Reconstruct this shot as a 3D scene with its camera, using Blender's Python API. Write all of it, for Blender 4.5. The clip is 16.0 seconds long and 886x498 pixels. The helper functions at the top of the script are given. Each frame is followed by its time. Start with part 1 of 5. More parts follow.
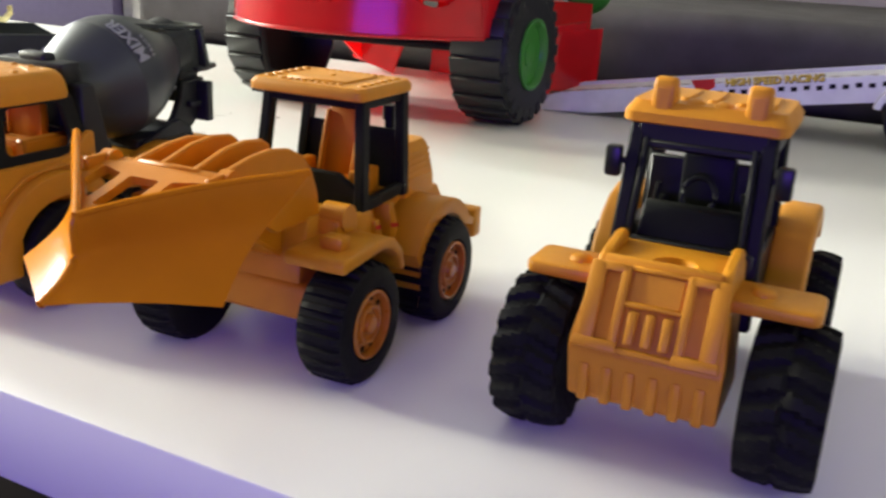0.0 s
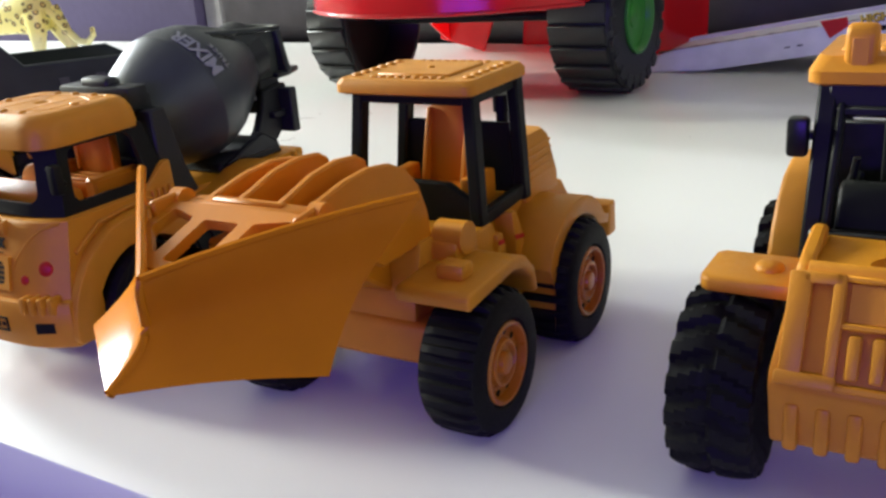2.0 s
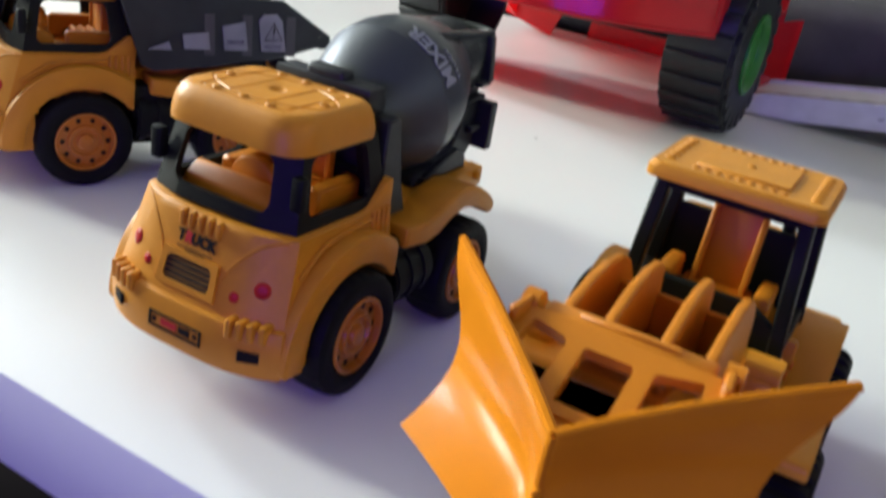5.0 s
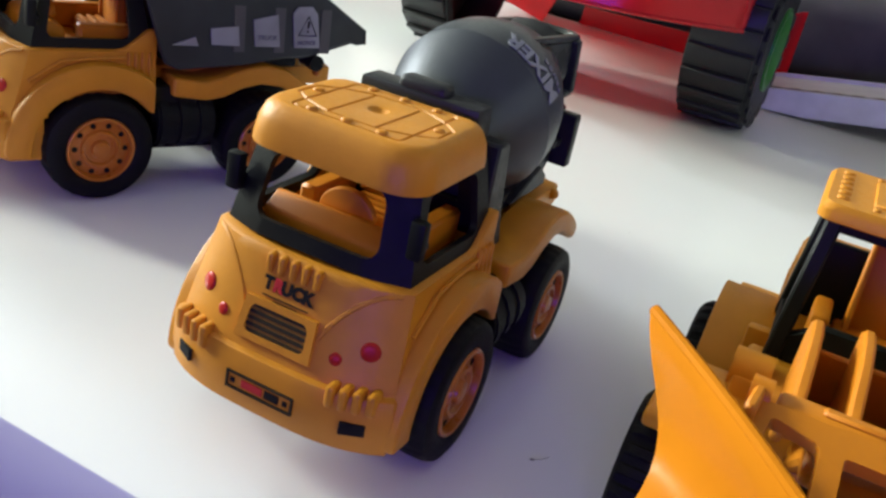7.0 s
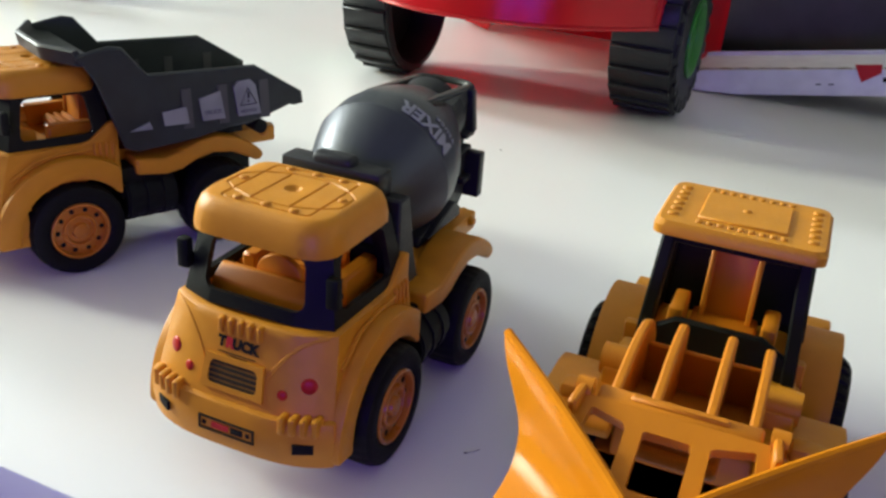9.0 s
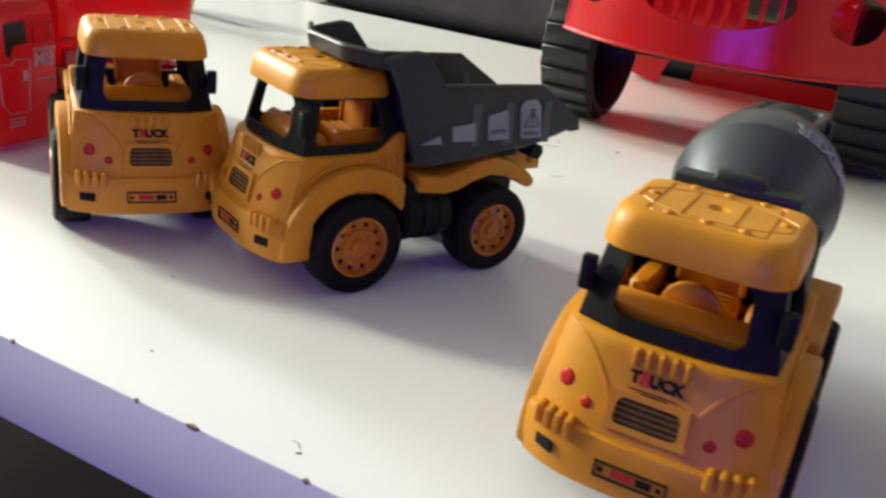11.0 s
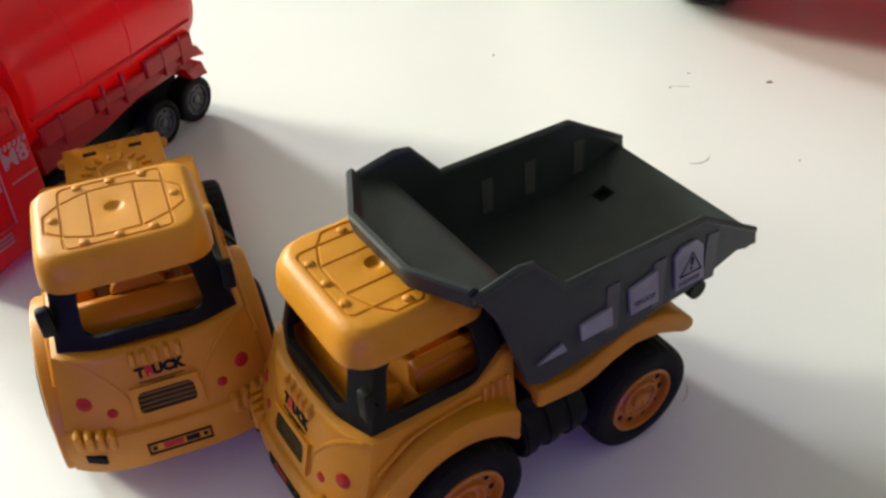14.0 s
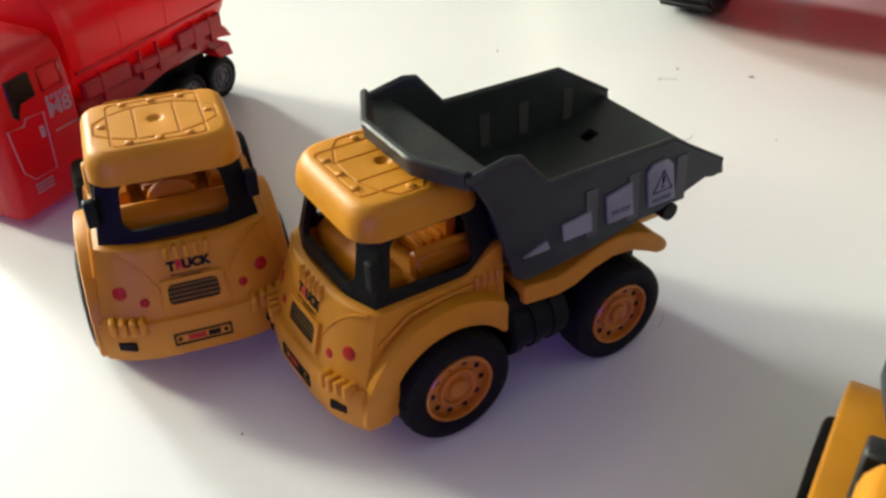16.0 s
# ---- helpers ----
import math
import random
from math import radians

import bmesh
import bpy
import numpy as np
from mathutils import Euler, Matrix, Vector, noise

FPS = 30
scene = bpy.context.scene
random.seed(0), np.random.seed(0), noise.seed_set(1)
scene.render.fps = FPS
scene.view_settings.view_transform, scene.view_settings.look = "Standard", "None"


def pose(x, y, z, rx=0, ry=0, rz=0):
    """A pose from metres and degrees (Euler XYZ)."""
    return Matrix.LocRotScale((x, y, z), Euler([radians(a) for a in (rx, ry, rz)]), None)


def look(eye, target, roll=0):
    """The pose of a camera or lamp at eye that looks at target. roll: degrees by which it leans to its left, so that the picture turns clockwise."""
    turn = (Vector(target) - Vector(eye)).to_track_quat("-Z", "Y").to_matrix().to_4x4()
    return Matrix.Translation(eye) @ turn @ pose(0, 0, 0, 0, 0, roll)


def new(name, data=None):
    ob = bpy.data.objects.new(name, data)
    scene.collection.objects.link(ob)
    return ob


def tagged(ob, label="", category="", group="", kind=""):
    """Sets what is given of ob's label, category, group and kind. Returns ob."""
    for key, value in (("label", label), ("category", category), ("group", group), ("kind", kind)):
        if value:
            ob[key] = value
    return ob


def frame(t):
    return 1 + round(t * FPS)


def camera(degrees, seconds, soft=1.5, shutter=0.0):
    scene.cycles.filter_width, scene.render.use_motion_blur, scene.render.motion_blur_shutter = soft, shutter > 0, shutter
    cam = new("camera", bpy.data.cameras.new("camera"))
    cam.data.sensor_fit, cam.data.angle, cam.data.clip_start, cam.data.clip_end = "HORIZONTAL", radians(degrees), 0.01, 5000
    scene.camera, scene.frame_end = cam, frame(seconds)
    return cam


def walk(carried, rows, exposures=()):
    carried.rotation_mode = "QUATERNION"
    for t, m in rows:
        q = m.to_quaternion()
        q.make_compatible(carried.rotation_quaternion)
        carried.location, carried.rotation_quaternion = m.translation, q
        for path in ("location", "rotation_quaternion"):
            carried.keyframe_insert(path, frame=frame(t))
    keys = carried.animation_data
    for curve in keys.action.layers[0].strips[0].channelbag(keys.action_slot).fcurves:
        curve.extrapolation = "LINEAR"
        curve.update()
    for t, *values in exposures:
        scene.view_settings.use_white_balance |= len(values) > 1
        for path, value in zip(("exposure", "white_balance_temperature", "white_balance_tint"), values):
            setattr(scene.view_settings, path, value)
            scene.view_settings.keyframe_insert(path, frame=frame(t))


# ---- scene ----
cam = camera(50.87, 16.0, soft=2.6, shutter=0.5)
PATH = [
    (0, (0.34663, -0.18873, 0.15367), (-0.07589, 0.66120, -0.16114), 3.03),
    (0.3, (0.33690, -0.18344, 0.15435), (-0.10419, 0.65452, -0.16699), 2.64),
    (0.5, (0.33038, -0.17874, 0.15457), (-0.11774, 0.65541, -0.16694), 1.70),
    (0.8, (0.32298, -0.16804, 0.15302), (-0.13572, 0.65842, -0.17340), 0.40),
    (1, (0.32110, -0.15974, 0.15006), (-0.14891, 0.65790, -0.18244), -0.75),
    (1.3, (0.31812, -0.15307, 0.15182), (-0.16426, 0.65604, -0.18381), -2.26),
    (1.5, (0.31312, -0.15000, 0.15137), (-0.17986, 0.65174, -0.18654), -3.08),
    (2, (0.31024, -0.14129, 0.14859), (-0.20343, 0.64728, -0.18950), -4.47),
    (2.3, (0.31009, -0.14416, 0.14890), (-0.21176, 0.63599, -0.19611), -5.01),
    (2.5, (0.31433, -0.14463, 0.16357), (-0.20984, 0.63228, -0.18524), -5.02),
    (2.8, (0.33140, -0.14882, 0.18976), (-0.18811, 0.62001, -0.18309), -5.29),
    (3, (0.33988, -0.15507, 0.20416), (-0.17405, 0.60766, -0.18842), -5.18),
    (3.3, (0.33747, -0.16837, 0.21871), (-0.15135, 0.58491, -0.22132), -3.83),
    (3.5, (0.33933, -0.15997, 0.21790), (-0.13551, 0.58569, -0.24956), -2.30),
    (3.8, (0.32804, -0.15970, 0.21281), (-0.12896, 0.58349, -0.27588), 0.87),
    (4, (0.31125, -0.15890, 0.21171), (-0.14148, 0.58453, -0.28059), 2.22),
    (4.5, (0.23097, -0.15671, 0.17353), (-0.20875, 0.61872, -0.27962), 6.70),
    (4.8, (0.20338, -0.15751, 0.17167), (-0.23138, 0.63475, -0.25647), 8.55),
    (5, (0.18875, -0.15648, 0.17357), (-0.23206, 0.65852, -0.22479), 10.08),
    (5.2, (0.18230, -0.15323, 0.17203), (-0.23756, 0.67462, -0.19997), 11.14),
    (7.3, (0.11962, -0.14306, 0.16658), (-0.22267, 0.69920, -0.24988), 11.30),
    (7.5, (0.12803, -0.14655, 0.19431), (-0.20826, 0.69742, -0.22356), 10.22),
    (8, (0.15861, -0.15979, 0.21305), (-0.18645, 0.67272, -0.22038), 4.96),
    (8.2, (0.16709, -0.16441, 0.21967), (-0.18706, 0.65527, -0.23055), 2.84),
    (10.3, (0.10810, -0.18170, 0.18075), (-0.27242, 0.67107, -0.17700), 8.37),
    (10.5, (0.08696, -0.19150, 0.17966), (-0.29812, 0.65864, -0.17946), 8.41),
    (10.8, (0.06055, -0.19717, 0.16815), (-0.33939, 0.64599, -0.19120), 7.92),
    (11, (0.05274, -0.19363, 0.17131), (-0.36465, 0.63803, -0.19492), 7.50),
    (11.3, (0.03713, -0.18711, 0.17273), (-0.39047, 0.63855, -0.19529), 6.93),
    (11.5, (0.03501, -0.17609, 0.17547), (-0.40643, 0.64051, -0.19640), 6.26),
    (12, (0.03144, -0.14398, 0.17930), (-0.42479, 0.65143, -0.21966), 3.34),
    (12.3, (0.02531, -0.12272, 0.19161), (-0.42927, 0.65924, -0.23489), 1.51),
    (12.5, (0.01700, -0.10918, 0.19922), (-0.43430, 0.66582, -0.24317), 0.47),
    (13, (-0.01173, -0.08437, 0.21461), (-0.45178, 0.65959, -0.28825), -0.94),
    (13.3, (-0.02501, -0.05456, 0.22129), (-0.45275, 0.65922, -0.33327), -1.64),
    (13.5, (-0.03292, -0.04053, 0.23037), (-0.45294, 0.65237, -0.35569), -1.95),
    (13.8, (-0.04512, -0.03408, 0.25428), (-0.46740, 0.63033, -0.36237), -2.80),
    (14, (-0.05485, -0.02889, 0.26545), (-0.46983, 0.62605, -0.36610), -2.55),
    (14.5, (-0.05983, -0.02017, 0.26447), (-0.47263, 0.61878, -0.38464), -2.73),
    (15, (-0.05317, -0.03077, 0.25950), (-0.46932, 0.61124, -0.38443), -2.81),
    (15.3, (-0.04618, -0.04133, 0.25367), (-0.47040, 0.61124, -0.37417), -2.56),
    (15.5, (-0.04205, -0.05143, 0.24772), (-0.46961, 0.61096, -0.36746), -2.19),
    (16, (-0.02186, -0.07930, 0.24806), (-0.46146, 0.60576, -0.33284), -1.24),
]
# stops, and the white balance that the clip's camera drifts through
EXPOSURE = [(0, 0.18, 6800, 4), (2, -0.03, 6250, 5), (3, -0.08, 6250, 5), (5, -0.18, 5950, 4), (7.5, -0.16, 6100, 2), (8.2, -0.20, 6100, 2), (11, -0.27, 6600, 1), (12.5, -0.27, 6600, 3), (14.5, -0.42, 6600, 4), (16, -0.37, 6650, 4)]
walk(cam, [(t, look(eye, target, roll)) for t, eye, target, roll in PATH], EXPOSURE)

# ---- world and light ----
world = bpy.data.worlds.new("world")
scene.world = world
world.use_nodes = True
sky = world.node_tree.nodes.new("ShaderNodeTexSky")
sky.sky_type, sky.sun_disc = "NISHITA", False
sky.sun_elevation, sky.sun_rotation = radians(35), radians(-60)
world.node_tree.links.new(sky.outputs[0], world.node_tree.nodes["Background"].inputs[0])
world.node_tree.nodes["Background"].inputs[1].default_value = 0.1


def area_lamp(name, eye, target, sx, sy, watts, colour):
    data = bpy.data.lights.new(name, "AREA")
    data.shape, data.size, data.size_y, data.energy, data.color = "RECTANGLE", sx, sy, watts, colour
    ob = new(name, data)
    ob.matrix_world = look(eye, target)
    return ob


# daylight in the openings of the two windows, and a violet LED lamp behind the camera
area_lamp("window_daylight", (-4.35, 1.08, 1.52), (0.0, 0.3, 1.2), 0.50, 1.1, 215, (0.95, 0.97, 1.0))
area_lamp("window_daylight", (-4.35, -0.40, 1.52), (0.0, 0.1, 1.2), 0.56, 1.1, 300, (1.0, 0.985, 0.82))
area_lamp("far_window_daylight", (2.88, 0.75, 1.45), (0.2, 0.4, 0.6), 2.4, 1.3, 8, (1.0, 0.97, 0.84))
area_lamp("violet_led_lamp", (0.70, -2.30, 0.36), (0.05, 0.2, 0.02), 1.4, 0.26, 26.0, (0.16, 0.045, 1.0))


# ---- materials ----
def material(name, colour, rough=0.5, metal=0.0, mottle=0.08, scale=60.0, bump=0.0, bump_scale=400.0, coat=0.0, spec=0.5, sub=0.0):
    """A surface with soft uneven colour, uneven gloss and fine relief. scale: spots to the metre."""
    m = bpy.data.materials.new(name)
    m.use_nodes = True
    nt = m.node_tree
    b = nt.nodes["Principled BSDF"]
    co = nt.nodes.new("ShaderNodeTexCoord")
    big, fine = nt.nodes.new("ShaderNodeTexNoise"), nt.nodes.new("ShaderNodeTexNoise")
    big.inputs["Scale"].default_value, big.inputs["Detail"].default_value = scale, 4
    fine.inputs["Scale"].default_value, fine.inputs["Detail"].default_value = bump_scale, 3
    for n in (big, fine):
        nt.links.new(co.outputs["Object"], n.inputs["Vector"])
    mix = nt.nodes.new("ShaderNodeMixRGB")
    mix.blend_type = "MULTIPLY"
    mix.inputs[0].default_value = 1.0
    ramp = nt.nodes.new("ShaderNodeMapRange")
    ramp.inputs["From Min"].default_value, ramp.inputs["From Max"].default_value = 0.3, 0.7
    ramp.inputs["To Min"].default_value, ramp.inputs["To Max"].default_value = 1 - mottle, 1 + mottle
    nt.links.new(big.outputs["Fac"], ramp.inputs["Value"])
    mix.inputs[1].default_value = (*colour, 1)
    nt.links.new(ramp.outputs[0], mix.inputs[2])
    nt.links.new(mix.outputs[0], b.inputs["Base Color"])
    gloss = nt.nodes.new("ShaderNodeMapRange")
    gloss.inputs["From Min"].default_value, gloss.inputs["From Max"].default_value = 0.3, 0.7
    gloss.inputs["To Min"].default_value, gloss.inputs["To Max"].default_value = rough * 0.88, min(1, rough * 1.12)
    nt.links.new(fine.outputs["Fac"], gloss.inputs["Value"])
    nt.links.new(gloss.outputs[0], b.inputs["Roughness"])
    b.inputs["Metallic"].default_value = metal
    b.inputs["Specular IOR Level"].default_value = spec
    b.inputs["Coat Weight"].default_value = coat
    if sub:
        b.inputs["Subsurface Weight"].default_value = sub
        b.inputs["Subsurface Radius"].default_value = (0.004, 0.002, 0.001)
    if bump:
        bu = nt.nodes.new("ShaderNodeBump")
        bu.inputs["Strength"].default_value, bu.inputs["Distance"].default_value = bump, 0.0004
        nt.links.new(fine.outputs["Fac"], bu.inputs["Height"])
        nt.links.new(bu.outputs[0], b.inputs["Normal"])
    return m


YELLOW = material("yellow_plastic", (0.59, 0.240, 0.012), 0.46, spec=0.34, bump=0.16, bump_scale=900, mottle=0.06, scale=90)
ORANGE = material("orange_plastic", (0.55, 0.185, 0.006), 0.46, spec=0.26, bump=0.1, bump_scale=900, mottle=0.04)
BLADE = material("glossy_orange_plastic", (0.58, 0.195, 0.008), 0.18, spec=0.05, bump=0.06, bump_scale=500, mottle=0.05)
BLACK = material("black_plastic", (0.0085, 0.0095, 0.0080), 0.48, spec=0.13, bump=0.1, bump_scale=900)
GREY = material("dark_grey_plastic", (0.028, 0.033, 0.0315), 0.42, spec=0.32, mottle=0.22, scale=55, bump=0.12, bump_scale=900)
DRUM = material("blue_grey_plastic", (0.032, 0.038, 0.046), 0.38, bump=0.06, bump_scale=900)
GLOSSY_BLACK = material("glossy_black_plastic", (0.0080, 0.0085, 0.0085), 0.34, spec=0.4, bump=0.04, bump_scale=500)
TYRE = material("black_rubber", (0.006, 0.006, 0.0060), 0.6, spec=0.14, bump=0.2, bump_scale=1200)
RIM = material("orange_rim_plastic", (0.50, 0.165, 0.014), 0.30)
RED = material("red_plastic", (0.78, 0.018, 0.030), 0.32, spec=0.35, mottle=0.02, scale=20)
CLEAR_RED = material("red_tank_plastic", (0.88, 0.018, 0.032), 0.30, spec=0.35, mottle=0.02, scale=20)
GREEN = material("green_plastic", (0.032, 0.19, 0.020), 0.35)
WHITE = material("white_plastic", (0.72, 0.72, 0.74), 0.4)
STICKER_W = material("white_sticker", (0.27, 0.275, 0.25), 0.7, spec=0.2, mottle=0.15)
STICKER_G = material("faded_print", (0.10, 0.10, 0.12), 0.6)
GRILLE_K = material("dark_olive_print", (0.035, 0.028, 0.014), 0.75, spec=0.1)
GRILLE_B = material("brown_print", (0.26, 0.125, 0.015), 0.6, spec=0.2, mottle=0.15, scale=300)
STICKER_K = material("black_print", (0.012, 0.011, 0.010), 0.75, spec=0.1)
STICKER_R = material("red_print", (0.50, 0.025, 0.025), 0.6, spec=0.2)
LAMP_RED = material("red_paint", (0.44, 0.018, 0.012), 0.34, spec=0.22)
STICKER_Y = material("yellow_print", (0.7, 0.5, 0.05), 0.5)
DRUM_PRINT = material("grey_print", (0.28, 0.29, 0.31), 0.5)
TABLE = material("white_laminate", (0.85, 0.85, 0.84), 0.24, mottle=0.015, scale=8, bump=0.04, bump_scale=700)
SOFA = material("grey_sofa_fabric", (0.075, 0.07, 0.073), 0.95, mottle=0.15, scale=25, bump=0.9, bump_scale=900, spec=0.1)
SOFA_B = material("pale_grey_cushion_fabric", (0.30, 0.27, 0.28), 0.95, mottle=0.12, scale=25, bump=0.9, bump_scale=900, spec=0.1)
# near black; on the sofa base this colour stands in for shade
DARK = material("dark_fabric_and_shade", (0.02, 0.02, 0.023), 0.9, spec=0.1)
WALLM = material("wall_paint", (0.74, 0.72, 0.64), 0.9, mottle=0.03, scale=3, bump=0.2, bump_scale=200)
CEILM = material("white_ceiling_paint", (0.58, 0.58, 0.54), 0.9, mottle=0.02, scale=3)
WALLD = material("grey_wall_paint", (0.13, 0.125, 0.11), 0.9, mottle=0.03, scale=3)
FLOORM = material("dark_floor", (0.018, 0.014, 0.014), 0.9, mottle=0.2, scale=6, spec=0.05)
SCREEN = material("violet_grey_panel", (0.160, 0.136, 0.256), 0.6, mottle=0.04)


def let_light_through(m, share, rough):
    """Thin plastic: a share of the light passes, in the colour of the plastic."""
    nt = m.node_tree
    b, out = nt.nodes["Principled BSDF"], nt.nodes["Material Output"]
    tr_ = nt.nodes.new("ShaderNodeBsdfTranslucent")
    mix = nt.nodes.new("ShaderNodeMixShader")
    mix.inputs[0].default_value = share
    nt.links.new(b.inputs["Base Color"].links[0].from_socket, tr_.inputs["Color"])
    nt.links.new(b.outputs[0], mix.inputs[1])
    nt.links.new(tr_.outputs[0], mix.inputs[2])
    # the gloss of the skin lies over both
    fr_, gl, top = nt.nodes.new("ShaderNodeFresnel"), nt.nodes.new("ShaderNodeBsdfGlossy"), nt.nodes.new("ShaderNodeMixShader")
    fr_.inputs["IOR"].default_value = 1.45
    gl.inputs["Roughness"].default_value = rough
    b.inputs["Specular IOR Level"].default_value = 0.0
    nt.links.new(fr_.outputs[0], top.inputs[0])
    nt.links.new(mix.outputs[0], top.inputs[1])
    nt.links.new(gl.outputs[0], top.inputs[2])
    nt.links.new(top.outputs[0], out.inputs["Surface"])


RED_THIN = material("thin_red_plastic", (0.90, 0.020, 0.034), 0.22, mottle=0.02, scale=20)
let_light_through(RED_THIN, 0.66, 0.20)
let_light_through(RED, 0.52, 0.25)
let_light_through(CLEAR_RED, 0.52, 0.22)


# ---- mesh helpers ----
def part(name, bm, mat, parent=None, label="", smooth=40):
    bmesh.ops.recalc_face_normals(bm, faces=bm.faces)
    me = bpy.data.meshes.new(name)
    bm.to_mesh(me)
    bm.free()
    me.materials.append(mat)
    if smooth:
        me.shade_smooth()
        me.set_sharp_from_angle(angle=radians(smooth))
    ob = new(name, me)
    if parent is not None:
        ob.parent = parent
    if label:
        ob["label"] = label
    return ob


def thing(name, label, category, m=None, group="", kind=""):
    ob = new(name)
    ob.empty_display_size = 0.01
    if m is not None:
        ob.matrix_world = m
    return tagged(ob, label, category, group, kind)


def join(bm, other, m=None):
    """Adds the mesh of other to bm, moved by m."""
    if m is not None:
        bmesh.ops.transform(other, matrix=m, verts=other.verts)
    me = bpy.data.meshes.new("t")
    other.to_mesh(me)
    other.free()
    bm.from_mesh(me)
    bpy.data.meshes.remove(me)
    return bm


def rounded(bm, r, seg=2):
    if r > 0:
        edges = [e for e in bm.edges if len(e.link_faces) == 2 and e.calc_face_angle(0) > radians(25)]
        bmesh.ops.bevel(bm, geom=edges, offset=r, segments=seg, profile=0.5, affect="EDGES", clamp_overlap=True)
    return bm


def box(x0, x1, y0, y1, z0, z1, r=0.0, seg=2, into=None):
    bm = bmesh.new()
    bmesh.ops.create_cube(bm, size=1)
    bmesh.ops.transform(bm, matrix=Matrix.LocRotScale(((x0 + x1) / 2, (y0 + y1) / 2, (z0 + z1) / 2), None, (x1 - x0, y1 - y0, z1 - z0)), verts=bm.verts)
    rounded(bm, r, seg)
    return join(into, bm) if into is not None else bm


def slab(poly, d0, d1, axis="y", r=0.0, seg=2, into=None, taper=None):
    """A flat outline pushed along an axis. axis y: poly is (x, z); z: (x, y); x: (y, z). taper: moves the outline at d1, a function of a point."""
    put = {"y": lambda a, b, d: (a, d, b), "z": lambda a, b, d: (a, b, d), "x": lambda a, b, d: (d, a, b)}[axis]
    bm = bmesh.new()
    lo = [bm.verts.new(put(a, b, d0)) for a, b in poly]
    hi = [bm.verts.new(put(*(taper((a, b)) if taper else (a, b)), d1)) for a, b in poly]
    bm.faces.new(lo)
    bm.faces.new(hi[::-1])
    for i in range(len(poly)):
        j = (i + 1) % len(poly)
        bm.faces.new((lo[i], lo[j], hi[j], hi[i]))
    bmesh.ops.recalc_face_normals(bm, faces=bm.faces)
    rounded(bm, r, seg)
    return join(into, bm) if into is not None else bm


def loft(rings, caps=True, closed=True, into=None):
    """A skin over rings of equally many points."""
    bm = bmesh.new()
    vs = [[bm.verts.new(p) for p in ring] for ring in rings]
    n = len(vs[0])
    for a, b in zip(vs, vs[1:]):
        for i in range(n if closed else n - 1):
            j = (i + 1) % n
            bm.faces.new((a[i], a[j], b[j], b[i]))
    if caps:
        bm.faces.new(vs[0][::-1])
        bm.faces.new(vs[-1])
    return join(into, bm) if into is not None else bm


def lathe(profile, axis="y", n=32, at=(0, 0, 0), into=None):
    """A turned body: profile of (radius, place along the axis); closed where it begins and ends."""
    put = {"y": lambda r, d, c, s: (r * c, d, r * s), "z": lambda r, d, c, s: (r * c, r * s, d), "x": lambda r, d, c, s: (d, r * c, r * s)}[axis]
    rings = [[Vector(put(r, d, math.cos(2 * math.pi * i / n), math.sin(2 * math.pi * i / n))) + Vector(at) for i in range(n)] for r, d in profile]
    return loft(rings, into=into)


def rod(a, b, r, n=12, into=None, r2=None):
    a, b = Vector(a), Vector(b)
    q = (b - a).to_track_quat("Z", "Y").to_matrix().to_4x4()
    m = Matrix.Translation(a) @ q
    L = (b - a).length
    rings = [[m @ Vector((rr * math.cos(2 * math.pi * i / n), rr * math.sin(2 * math.pi * i / n), d)) for i in range(n)] for d, rr in ((0, r), (L, r if r2 is None else r2))]
    return loft(rings, into=into)


def beam(a, b, w, d, up=(0, 0, 1), r=0.0, into=None):
    """A square bar from a to b: w wide, d deep along up."""
    a, b = Vector(a), Vector(b)
    z = (b - a).normalized()
    x = Vector(up).cross(z).normalized()
    y = z.cross(x)
    bm = box(-w / 2, w / 2, -d / 2, d / 2, 0, (b - a).length, r, 1)
    m = Matrix((x, y, z)).transposed().to_4x4()
    m.translation = a
    bmesh.ops.transform(bm, matrix=m, verts=bm.verts)
    return join(into, bm) if into is not None else bm


def carve(ob, cutter):
    """Cuts the mesh of cutter out of ob, for good."""
    bmesh.ops.recalc_face_normals(cutter, faces=cutter.faces)
    me = bpy.data.meshes.new("cutter")
    cutter.to_mesh(me)
    cutter.free()
    co = new("cutter", me)
    mod = ob.modifiers.new("cut", "BOOLEAN")
    mod.operation, mod.object, mod.solver, mod.use_self = "DIFFERENCE", co, "EXACT", True
    bpy.context.view_layer.update()
    out = bpy.data.meshes.new_from_object(ob.evaluated_get(bpy.context.evaluated_depsgraph_get()))
    ob.modifiers.remove(mod)
    bpy.data.objects.remove(co)
    bpy.data.meshes.remove(me)
    ob.data = out
    out.shade_smooth()
    out.set_sharp_from_angle(angle=radians(40))
    return ob


# ---- the room ----
tagged(part("floor", box(-4.5, 3.0, -2.6, 3.6, -0.50, -0.45), FLOORM), "dark wooden floor under the table", "floor", kind="structure")
tagged(part("ceiling", box(-4.5, 3.0, -2.6, 3.6, 2.25, 2.30), CEILM), "plain white ceiling of the living room", "ceiling", kind="structure")
tagged(part("wall_north", box(-4.5, 3.0, 3.6, 3.7, -0.45, 2.25), WALLM), "plain painted wall behind the sofa", "wall", kind="structure")
tagged(part("wall_south", box(-4.5, 3.0, -2.7, -2.6, -0.45, 2.25), WALLD), "grey painted wall behind the camera", "wall", kind="structure")
w = box(3.0, 3.1, -2.6, -0.55, -0.45, 2.25)
